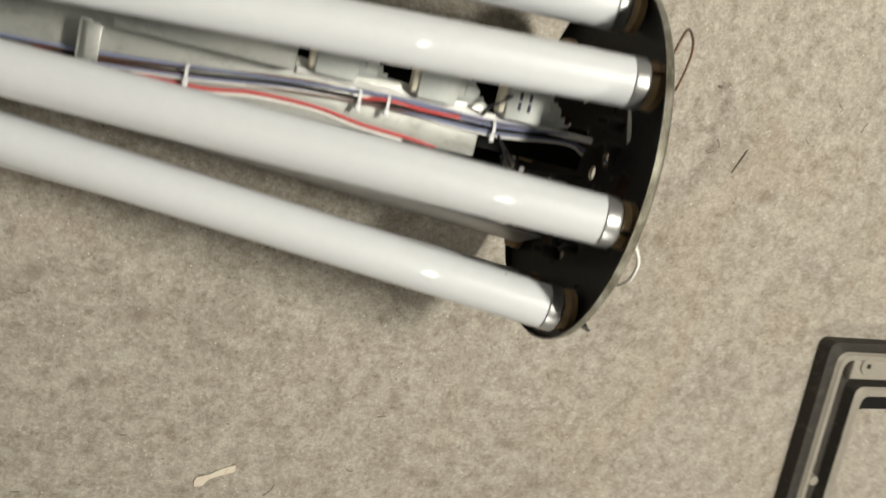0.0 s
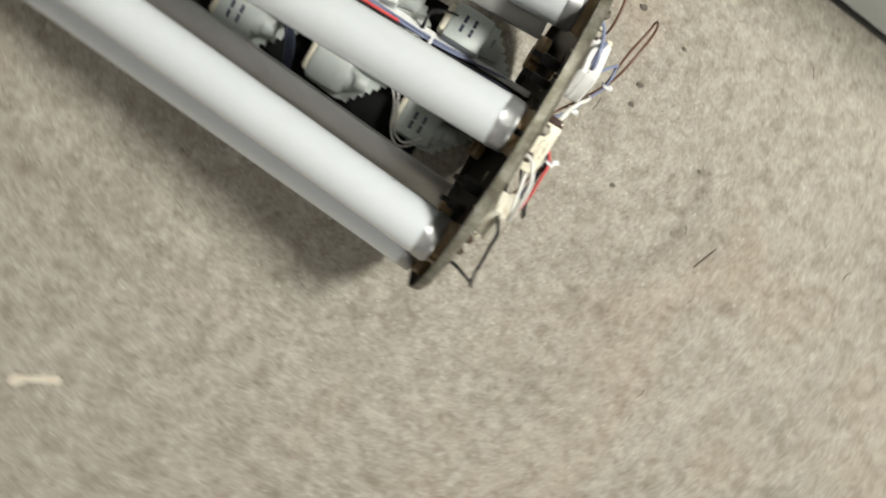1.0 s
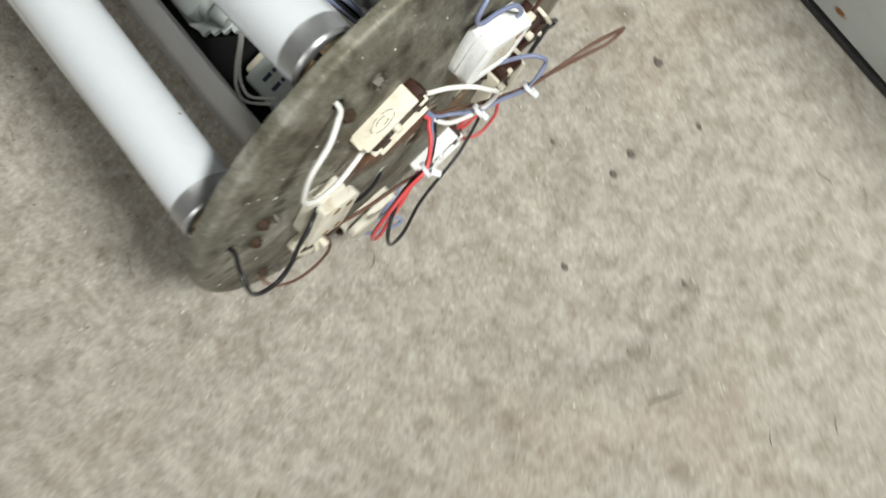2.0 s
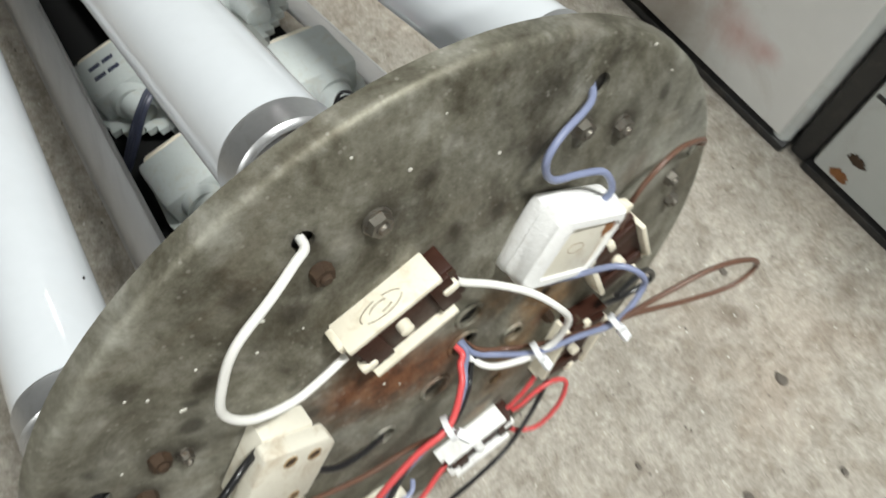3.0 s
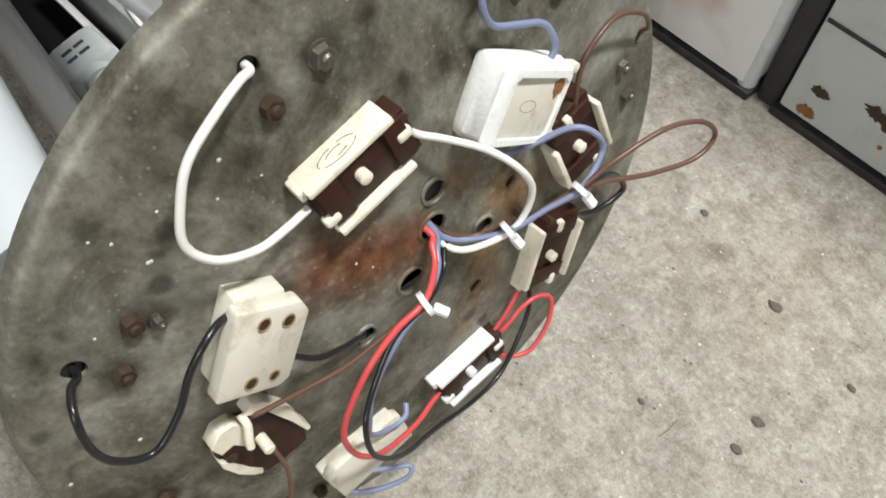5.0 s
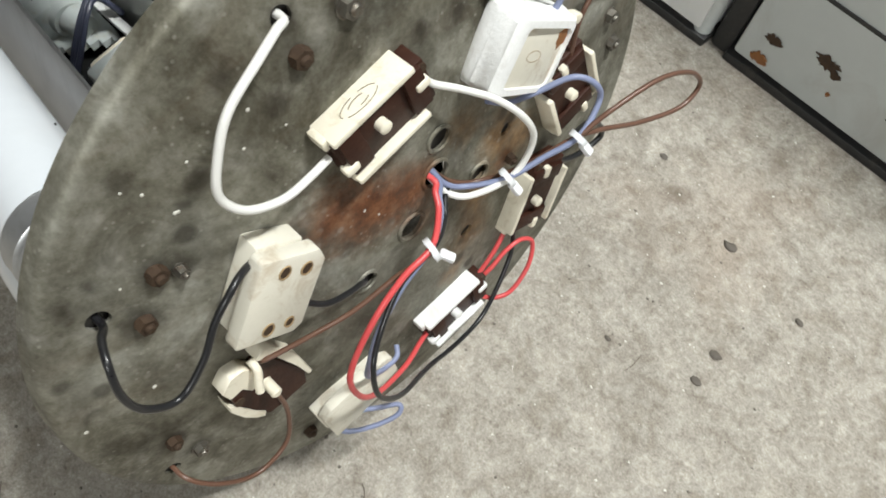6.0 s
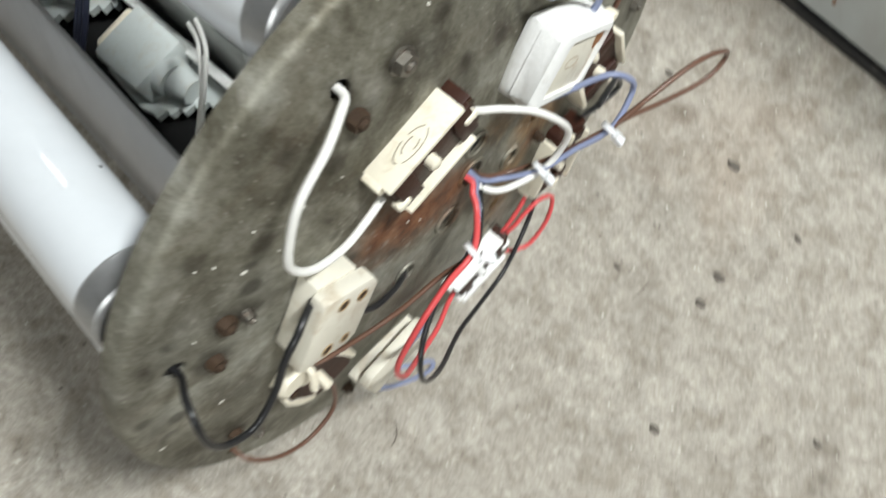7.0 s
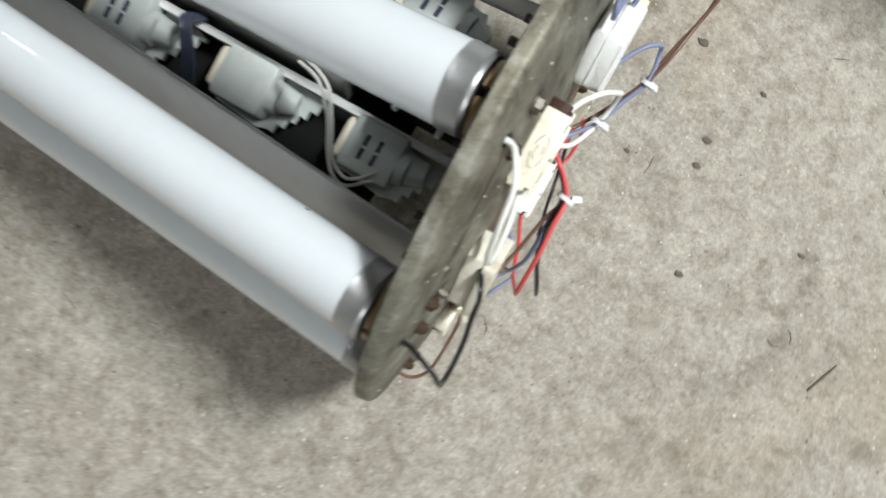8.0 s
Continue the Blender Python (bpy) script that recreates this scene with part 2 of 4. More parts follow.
TIE = speckled("clear_nylon", (0.74, 0.75, 0.77), (0.82, 0.83, 0.85), 60, 0.3, 0, 0.03)
INK = material("blue_black_ink", (0.03, 0.035, 0.07), 0.6)
GRIME = material("olive_grime", (0.2, 0.17, 0.11), 0.8)
W_NAVY = speckled("navy_insulation", (0.045, 0.05, 0.085), (0.07, 0.08, 0.13), 60, 0.36, 0, 0.03)
CHIPPED = speckled("chipped_white_paint", (0.80, 0.80, 0.79), (0.87, 0.87, 0.86), 60, 0.55, 0, 0.5, (0.5, 0.47, 0.42), 0.3)
CAB_WHITE = speckled("white_enamel", (0.84, 0.855, 0.86), (0.88, 0.89, 0.89), 5, 0.35, 0, 0.04, (0.4, 0.34, 0.28), 0.3)
def smeared(m, blobs):
    """Brown wash and red smears at places of their own on the enamel."""
    n = Nodes(m)
    c = n.b.inputs["Base Color"].links[0].from_socket
    for x, z, r, tone, amount in blobs:
        d = n.t.nodes.new("ShaderNodeVectorMath")
        d.operation = "DISTANCE"
        n.link(n.place((1, 0.2, 1.3)), d.inputs[0])
        d.inputs[1].default_value = (x, 0, z * 1.3)
        near = n.level(n.math("ADD", d.outputs["Value"], n.math("MULTIPLY", n.noise(30, 6, 0.7, (1, 1, 0.35)), r * 1.2)), r * 1.5, r * 0.5)
        c = n.mix(n.math("MULTIPLY", near, amount), c, tone)
    n.base(c)


CAB_SPOTS = [(0.70, 0.05, 0.13, (0.30, 0.17, 0.09), 0.75), (0.82, 0.056, 0.035, (0.55, 0.16, 0.13), 0.45), (0.845, 0.06, 0.018, (0.5, 0.12, 0.1), 0.45), (0.80, 0.075, 0.02, (0.45, 0.15, 0.1), 0.4)]
smeared(CAB_WHITE, CAB_SPOTS)
CAB_GREY = speckled("grey_enamel", (0.56, 0.60, 0.60), (0.64, 0.67, 0.67), 6, 0.4, 0, 0.05, (0.3, 0.26, 0.22), 0.3)
CAB_BLACK = speckled("black_trim", (0.018, 0.018, 0.019), (0.03, 0.03, 0.03), 30, 0.5, 0, 0.2, (0.08, 0.07, 0.06), 0.5)
CAST = speckled("dusty_cast_frame", (0.27, 0.25, 0.21), (0.37, 0.345, 0.30), 24, 0.6, 0.2, 0.2, (0.36, 0.335, 0.29), 0.6)
# the frame's cast metal again, darkened to carry shade
CAST_SHADED = speckled("shaded_cast_metal", (0.020, 0.017, 0.014), (0.042, 0.036, 0.029), 24, 0.7, 0.0, 0.2, (0.10, 0.09, 0.075), 0.4)
WALL = speckled("painted_wall", (0.30, 0.30, 0.28), (0.36, 0.36, 0.34), 2, 0.8, 0, 0.2, (0.4, 0.39, 0.36), 0.3)
CEIL = speckled("grey_ceiling", (0.28, 0.28, 0.27), (0.34, 0.34, 0.33), 2, 0.85, 0, 0.2)
PAPER = speckled("torn_paper", (0.62, 0.56, 0.46), (0.72, 0.66, 0.56), 60, 0.8, 0, 0.2, (0.45, 0.25, 0.2), 0.4)
STICK = material("dark_splinter", (0.1, 0.08, 0.06), 0.8)
CHIP_PALE = speckled("pale_chip", (0.62, 0.6, 0.54), (0.74, 0.72, 0.66), 200, 0.5)
CHIP_DARK = speckled("dark_grit", (0.09, 0.076, 0.062), (0.17, 0.15, 0.128), 200, 0.8)


# ---------------------------------------------------------------- mesh helpers
def part(name, bm, mat, parent=None, label="", smooth=True):
    me = bpy.data.meshes.new(name)
    bmesh.ops.recalc_face_normals(bm, faces=bm.faces)
    bm.to_mesh(me)
    bm.free()
    me.materials.append(mat)
    if smooth:
        me.shade_smooth()
        me.set_sharp_from_angle(angle=radians(38))
    ob = new(name, me)
    if parent:
        ob.parent = parent
    if label:
        tagged(ob, label)
    return ob


def thing(name, label, category, m=None, group="", kind=""):
    ob = tagged(new(name), label, category, group, kind)
    ob.empty_display_size = 0.05
    if m is not None:
        ob.matrix_world = m
    return ob


def box(bm, c, s, rz=None, bevel=0.0, taper=None):
    """A bevelled block at c with sides s; rz is a rotation matrix; taper shrinks the +x end."""
    made = bmesh.ops.create_cube(bm, size=1)["verts"]
    for v in made:
        v.co = Vector((v.co.x * s[0], v.co.y * s[1], v.co.z * s[2]))
        if taper and v.co.x > 0:
            v.co.y *= taper
            v.co.z *= taper
    if bevel:
        edges = list({e for v in made for e in v.link_edges})
        made = list({v for f in bmesh.ops.bevel(bm, geom=edges, offset=bevel, segments=2, profile=0.5, affect="EDGES")["faces"] for v in f.verts} | {v for v in made if v.is_valid})
    m = Matrix.Translation(c) @ (rz.to_4x4() if rz else Matrix.Identity(4))
    bmesh.ops.transform(bm, matrix=m, verts=[v for v in made if v.is_valid])
    return bm


def rod(bm, a, b, r, seg=20, r2=None):
    a, b = Vector(a), Vector(b)
    d = b - a
    m = Matrix.Translation((a + b) / 2) @ d.to_track_quat("Z", "Y").to_matrix().to_4x4()
    bmesh.ops.create_cone(bm, cap_ends=True, segments=seg, radius1=r, radius2=r if r2 is None else r2, depth=d.length, matrix=m)
    return bm


def lathe(bm, profile, seg=64):
    """Revolve (x, r) pairs about the x axis; the ring list is closed by caps where r is 0."""
    rings = []
    for x, r in profile:
        if r < 1e-6:
            rings.append([bm.verts.new((x, 0, 0))])
        else:
            rings.append([bm.verts.new((x, r * math.cos(k * math.tau / seg), r * math.sin(k * math.tau / seg))) for k in range(seg)])
    for p, q in zip(rings, rings[1:]):
        for k in range(seg):
            j = (k + 1) % seg
            f = [p[k % len(p)], p[j % len(p)], q[j % len(q)], q[k % len(q)]]
            f = list(dict.fromkeys(f))
            if len(f) > 2:
                bm.faces.new(f)
    return bm


def spline(points, steps=7):
    """Catmull-Rom through the control points."""
    p = [Vector(v) for v in points]
    p = [2 * p[0] - p[1], *p, 2 * p[-1] - p[-2]]
    out = []
    for a, b, c, d in zip(p, p[1:], p[2:], p[3:]):
        for k in range(steps):
            t = k / steps
            out.append(0.5 * (2 * b + (c - a) * t + (2 * a - 5 * b + 4 * c - d) * t * t + (3 * b - a - 3 * c + d) * t ** 3))
    return out + [p[-2]]


def sweep(bm, path, r, seg=8):
    rings, up = [], None
    for k, v in enumerate(path):
        d = (path[min(k + 1, len(path) - 1)] - path[max(k - 1, 0)]).normalized()
        up = d.orthogonal().normalized() if up is None else (up - up.dot(d) * d).normalized()
        side = d.cross(up)
        rings.append([bm.verts.new(v + r * (math.cos(a) * up + math.sin(a) * side)) for a in (math.tau * j / seg for j in range(seg))])
    for p, q in zip(rings, rings[1:]):
        for j in range(seg):
            bm.faces.new((p[j], p[(j + 1) % seg], q[(j + 1) % seg], q[j]))
    bm.faces.new(rings[0])
    bm.faces.new(rings[-1])
    return bm


MM = 0.001


def dome(y, z):
    """Height in millimetres of the bulged end plate over its rim."""
    return max(0.0, 13 * (1 - (y * y + z * z) / 150 ** 2))


def mm(*v):
    return Vector(v) * MM


def turn(deg):
    """Rotation about the plate's axis."""
    return Matrix.Rotation(radians(deg), 3, "X")


# ---------------------------------------------------------------- the room
def slab(name, c, s, mat, label, category):
    ob = part(name, box(bmesh.new(), (0, 0, 0), s), mat, None, "", False)
    ob.location = c
    return tagged(ob, label, category, "", "structure")


slab("floor", (0, 0, -0.1), (11, 9, 0.2), CONCRETE, "worn beige-grey concrete workshop floor with grit and stains", "floor")
slab("ceiling", (0, 0, CEILING + 0.1), (11, 9, 0.2), CEIL, "plain grey painted ceiling with strip lights", "ceiling")
slab("wall_north", (0, 4.6, CEILING / 2), (11, 0.2, CEILING), WALL, "plain grey painted workshop wall", "wall")
slab("wall_south", (0, -4.6, CEILING / 2), (11, 0.2, CEILING), WALL, "plain grey painted workshop wall", "wall")
slab("wall_east", (5.6, 0, CEILING / 2), (0.2, 9, CEILING), WALL, "plain grey painted workshop wall", "wall")
slab("wall_west", (-5.6, 0, CEILING / 2), (0.2, 9, CEILING), WALL, "plain grey painted workshop wall", "wall")

for lx, ly, power, wide, long in LAMPS:
    lamp = thing("ceiling_light", "white strip light assumed on the ceiling, out of view", "light", pose(lx, ly, CEILING), "ceiling strip lights")
    part("housing", box(bmesh.new(), (0, 0, -0.03), (wide + 0.05, long + 0.1, 0.06), None, 0.01), WHITE, lamp)
    light = bpy.data.lights.new("strip_light", "AREA")
    light.shape, light.size, light.size_y = "RECTANGLE", wide, long
    light.energy, light.color = power, (0.965, 0.97, 0.92)
    lo = new("strip_light", light)
    lo.matrix_world = pose(lx, ly, CEILING - 0.065)

# ---------------------------------------------------------------- steel cabinets behind the fixture
def cabinet(name, label, m, width, depth, height, paint, rusty):
    """Sheet-steel cabinet: body with rounded front corners, door skin, seam and a black plinth strip."""
    c = thing(name, label, "cabinet", m, "steel cabinets along the wall")
    body = bmesh.new()
    box(body, (width / 2, depth / 2, height / 2 + 0.0045), (width, depth, height - 0.009), None, 0.006)
    part("body", body, paint, c)
    plinth = bmesh.new()
    box(plinth, (width / 2, depth / 2 - 0.005, 0.0035), (width + 0.004, depth, 0.008), None, 0.002)
    part("plinth", plinth, CAB_BLACK, c, "black plinth strip crusted with dirt")
    door = bmesh.new()
    box(door, (width / 2 - 0.002, -0.0015, height / 2 + 0.0005), (width - 0.008, 0.006, height - 0.023), None, 0.0025)
    part("door", door, paint, c)
    if rusty:
        # seam of the lower rail
        seam = bmesh.new()
        box(seam, (width / 2, -0.0048, 0.092), (width - 0.008, 0.0016, 0.003), None, 0.0005)
        part("seam", seam, CAB_BLACK, c)
    return c


TURN_CAB = 2.6
white_cab = cabinet("steel_cabinet", "white enamelled steel cabinet with red smears and scuffs", pose(-0.92, 0.301, 0, 0, 0, TURN_CAB), 0.893, 0.45, 0.42, CAB_WHITE, False)
grey_cab = cabinet("steel_cabinet", "pale grey enamelled steel cabinet with rust spots near its foot", pose(-0.008, 0.3465, 0, 0, 0, TURN_CAB), 0.86, 0.45, 0.42, CAB_GREY, True)
# no strip of its own: the darkness of the gap as a black filling
filler = thing("gap_filler", "black filling that stands for the dark gap between two cabinets", "seal", pose(-0.0165, 0.343, 0, 0, 0, TURN_CAB))
part("strip", box(bmesh.new(), (0, 0.02, 0.2), (0.017, 0.036, 0.4), None, 0.004), CAB_BLACK, filler)
# rounded corner of the white cabinet, drawn in grey
edge = bmesh.new()
rod(edge, (0.8865, 0.0045, 0.008), (0.8865, 0.0045, 0.41), 0.0072, 20)
part("edge_bead", edge, CAB_GREY, white_cab, "grey rounded corner bead")


def blot(bm, x, z, r, seed, grow=1.0):
    """A thin flake of uneven outline lying against a door."""
    rnd = random.Random(seed)
    ring = [(x + r * grow * math.cos(a) * rnd.uniform(0.55, 1.2), z + r * math.sin(a) * rnd.uniform(0.5, 1.2)) for a in (math.tau * k / 26 for k in range(26))]
    front = [bm.verts.new((px, -0.0056, pz)) for px, pz in ring]
    back = [bm.verts.new((px, -0.0044, pz)) for px, pz in ring]
    bm.faces.new(front)
    for k in range(26):
        bm.faces.new((front[k], back[k], back[(k + 1) % 26], front[(k + 1) % 26]))


for k, (bx, bz, br, bg) in enumerate([(0.024, 0.041, 0.0042, 1.6), (0.062, 0.052, 0.0055, 1.9), (0.071, 0.047, 0.003, 1.4), (0.022, 0.021, 0.0055, 1.3), (0.075, 0.031, 0.0018, 1.0), (0.12, 0.045, 0.004, 1.4), (0.17, 0.03, 0.003, 1.8)]):
    flake = bmesh.new()
    blot(flake, bx, bz, br, k, bg)
    part("rust_spot", flake, RUST_ORANGE if k in (3, 4, 6) else RUSTY, grey_cab, "flaking brown rust spot", False)

# ---------------------------------------------------------------- the lamp fixture, built about its end plate
PLATE = Matrix.Translation((0, 0, 0.1562)) @ Matrix.Rotation(radians(0.8), 4, "Z") @ Matrix.Rotation(radians(-10.0), 4, "Y")
fixture = thing("light_fixture", "dismantled round fluorescent fixture with rusty steel end plate and wiring", "light fixture", PLATE)

HOLES = [(-40, 124, 3.5), (-123, 56, 4.0), (69, 117, 4.0), (137, 39, 3.6), (-131, -55, 3.5), (11, 43, 5.5), (8, 26, 6.5), (33, 6, 5.0), (-31, -9, 5.0), (-6, 5, 6.5), (50, 19, 3.2), (27, -30, 3.6)]
LAMPHOLDERS = [("C", -30.8, 127), ("D", -114.5, 68), ("B", 69, 108), ("A", 126, 38), ("E", -125, -20), ("lower", -84, -98), ("lower", 0, -126), ("lower", 88, -88)]


def end_plate():
    bm = bmesh.new()
    curve = [(-0.004 + 0.004 * math.cos(a), 0.1500 + 0.004 * math.sin(a)) for a in (math.pi / 2 * k / 6 for k in range(7))]
    inner = [(-0.004 + 0.0024 * math.cos(a), 0.1500 + 0.0024 * math.sin(a)) for a in (math.pi / 2 * k / 4 for k in range(5))]
    bulge = [(dome(r, 0) * MM, r * MM) for r in range(0, 150, 10)]
    outline = [*bulge, *curve, (-0.0085, 0.1545), (-0.0089, 0.1537), (-0.0085, 0.1529), *reversed(inner), *((x - 0.0016, r) for x, r in reversed(bulge))]
    lathe(bm, outline, 128)
    ob = part("end_plate", bm, STEEL, fixture, "dull grey-brown steel plate with rust stains")
    cut = bmesh.new()
    for y, z, r in HOLES:
        rod(cut, mm(-12, y, z), mm(20, y, z), r * MM, 24)
    cutter = part("cutter", cut, STEEL, None, "", False)
    mod = ob.modifiers.new("holes", "BOOLEAN")
    mod.operation, mod.solver, mod.object = "DIFFERENCE", "EXACT", cutter
    cutter.parent, cutter.matrix_world = fixture, PLATE
    bpy.context.view_layer.update()
    done = bpy.data.meshes.new_from_object(ob.evaluated_get(bpy.context.evaluated_depsgraph_get()))
    ob.modifiers.clear()
    ob.data = done
    bpy.data.objects.remove(cutter)
    done.materials.clear()
    done.materials.append(STEEL)
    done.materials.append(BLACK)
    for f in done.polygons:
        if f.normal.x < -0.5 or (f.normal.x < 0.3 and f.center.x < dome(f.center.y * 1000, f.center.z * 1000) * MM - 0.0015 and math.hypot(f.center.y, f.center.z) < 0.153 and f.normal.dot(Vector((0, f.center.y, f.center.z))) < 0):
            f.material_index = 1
    return ob


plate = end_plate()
for y, z, r in HOLES[5:10]:
    bm = bmesh.new()
    path = [mm(0.3 + dome(y, z), y + (r + 0.2) * math.cos(a), z + (r + 0.2) * math.sin(a)) for a in (math.tau * k / 24 for k in range(25))]
    part("hole_lip", sweep(bm, path, 0.0009, 6), STEEL, fixture)


# black discs added behind the holes in place of the darkness inside them
for y, z, r in [*HOLES[:6], *HOLES[7:9], *HOLES[10:]]:
    bm = bmesh.new()
    d = dome(y, z)
    rod(bm, mm(d - 3.4, y, z), mm(d - 2.0, y, z), (r + 1) * MM, 20)
    part("hole_dark", bm, BLACK, fixture, "flat black disc standing for the darkness inside a hole")


def hex_nut(y, z, mat, size=5.2, turned=0.0, stud=4.6):
    size *= 0.8
    d = dome(y, z)
    bm = bmesh.new()
    rod(bm, mm(d - 1.2, y, z), mm(d + 0.5, y, z), size * (0.9 if mat is RUSTY else 1.12) * MM, 24)
    m = Matrix.Translation(mm(d + 1.9, y, z)) @ Matrix.Rotation(radians(turned), 4, "X") @ Matrix.Rotation(radians(90), 4, "Y")
    bmesh.ops.create_cone(bm, cap_ends=True, segments=6, radius1=size * MM, radius2=size * 0.9 * MM, depth=0.0028, matrix=m)
    nut = part("nut", bm, mat, fixture)
    bolt = bmesh.new()
    rod(bolt, mm(d - 6, y, z), mm(d + stud - 0.8, y, z), size * 0.5 * MM, 14)
    rod(bolt, mm(d + stud - 0.8, y, z), mm(d + stud, y, z), size * 0.5 * MM, 14, size * 0.36 * MM)
    part("bolt", bolt, mat if mat is RUSTY else NUT, nut)


for y, z, mat, size, turned in [(-18, 117, NUT, 5.6, 10), (-38, 110, RUSTY, 5.0, 25), (-102, 63, RUSTY, 4.8, 5), (-95, 59, NUT, 3.0, 0), (-112, 45, RUSTY, 4.8, 40),
                                (61, 104, NUT, 5.0, 12), (81, 92, NUT, 5.0, 33), (123, 32, NUT, 4.6, 15), (129, 13, NUT, 4.6, 50), (-125, -32, RUSTY, 4.2, 10), (-118, -50, NUT, 4.2, 20), (-71, -110, RUSTY, 4.4, 30), (53, -1, RUSTY, 3.6, 0)]:
    hex_nut(y, z, mat, size, turned)

for y, z, r in [(-21, 143, 1.6), (-5, 129, 2.2), (-88, 81, 2.0), (-58, 102, 2.2), (26, 116, 2.0), (-27, 33, 1.8), (-21, 26, 1.4), (9, 141, 1.3), (95, 118, 2.2), (-100, 97, 1.5), (107, 100, 1.5), (-95, 93, 1.8), (-89, 81, 2.2), (-80, 96, 1.6), (-146, 6, 2.4), (-120, 10, 2.4), (-113, 64, 1.6), (-76, 79, 1.4), (-63, 90, 1.8), (-48, 90, 1.4)]:
    bm = bmesh.new()
    bmesh.ops.create_uvsphere(bm, u_segments=12, v_segments=6, radius=r * 0.36 * MM)
    bmesh.ops.scale(bm, vec=(0.45, 1, 1), verts=bm.verts)
    bmesh.ops.translate(bm, vec=mm(dome(y, z) + 0.1, y, z), verts=bm.verts)
    part("rivet", bm, PALE, fixture)


# starter holders on the outer face: long side along the tangent (u), x outwards
def local(cy, cz, deg):
    return Matrix.Translation(mm(dome(cy, cz) - 0.8, cy, cz)) @ Matrix.Rotation(radians(deg), 4, "X")


def seat(bm, m):
    bmesh.ops.transform(bm, matrix=m, verts=bm.verts)
    return bm


def open_holder(cy, cz, deg, length=39, width=27, shell=CREAM, broken=0, marks=False, front=11.8):
    """Brown bakelite body between a deep cream wall and a thin one; pegs and lugs on its face."""
    m = local(cy, cz, deg)
    h, w = length / 2, width / 2
    base = bmesh.new()
    box(base, mm(front - 8.4, 2, 0), mm(11, length + 1, width - 5), None, 0.0007)
    holder = part("starter_holder", seat(base, m), BROWN, fixture, "brown bakelite starter holder with cream side walls")
    for u, size in ((-h * 0.62, 0.22), (h * 0.8, 0.2)):
        block = bmesh.new()
        box(block, mm(front - 2.4, u, 0.8), mm(3.0, length * size, width - 7), None, 0.0005)
        part("end_block", seat(block, m), BROWN, holder)
    top = bmesh.new()
    box(top, mm(front - 6.8, -0.4 - broken / 2, w - 1.4), mm(12.4, length - 4 - broken, 2.8), None, 0.0008)
    box(top, mm(front - 8, -h + 1.2, w - 2.6), mm(8, 3.4, 5.0), None, 0.0008)
    part("side_wall", seat(top, m), shell, holder)
    low = bmesh.new()
    box(low, mm(front - 4.2, -0.5, -w + 1.3), mm(9.5, length - 6 - broken * 0.5, 2.4), None, 0.0006)
    box(low, mm(front - 6, -h + 3.6, -w + 2.2), mm(8, 3, 4), None, 0.0006)
    part("side_wall", seat(low, m), shell, holder)
    peg = bmesh.new()
    rod(peg, mm(front - 6, -0.4, 1.2), mm(front + 0.4, -0.4, 1.2), 2.5 * MM, 16)
    rod(peg, mm(front + 0.4, -0.4, 1.2), mm(front + 1.0, -0.4, 1.2), 2.5 * MM, 16, 1.7 * MM)
    part("peg", seat(peg, m), shell, holder)
    for u, v in ((h - 1.8, 2.4), (-h + 3.2, -4.0)):
        lug = bmesh.new()
        box(lug, mm(front - 2.2, u, v), mm(4.6, 6.2, 3.8), None, 0.0012)
        part("lug", seat(lug, m), shell, holder)
    for u, v in ((h + 0.4, 7.0), (-h + 5.5, -8.2)):
        screw = bmesh.new()
        rod(screw, mm(front - 6, u, v), mm(front - 2.4, u, v), 2.3 * MM, 16)
        part("screw", seat(screw, m), RUSTY, holder)
    if marks:
        # worn oval moulding on the deep wall, broken into strokes
        for scale, a0, a1 in ((1.0, 0.2, 2.5), (1.0, 2.9, 4.6), (1.0, 5.0, 6.1), (0.55, 0.6, 1.7), (0.55, 3.3, 5.4)):
            ring = bmesh.new()
            path = [mm(front - 6.2 + 3.0 * scale * math.sin(a), 7.8 * scale * math.cos(a) - 2, w + 0.02) for a in (a0 + (a1 - a0) * k / 12 for k in range(13))]
            part("moulded_mark", seat(sweep(ring, path, 0.0002, 5), m), GRIME, holder)
    return holder


def prism(bm, outline, x0, x1):
    """A block over a (y, z) outline in millimetres between two heights above the plate."""
    lo, hi = ([bm.verts.new(mm(x, y, z)) for y, z in outline] for x in (x0, x1))
    bm.faces.new(lo)
    bm.faces.new(hi)
    for k in range(len(outline)):
        j = (k + 1) % len(outline)
        bm.faces.new((lo[k], lo[j], hi[j], hi[k]))
    return bm


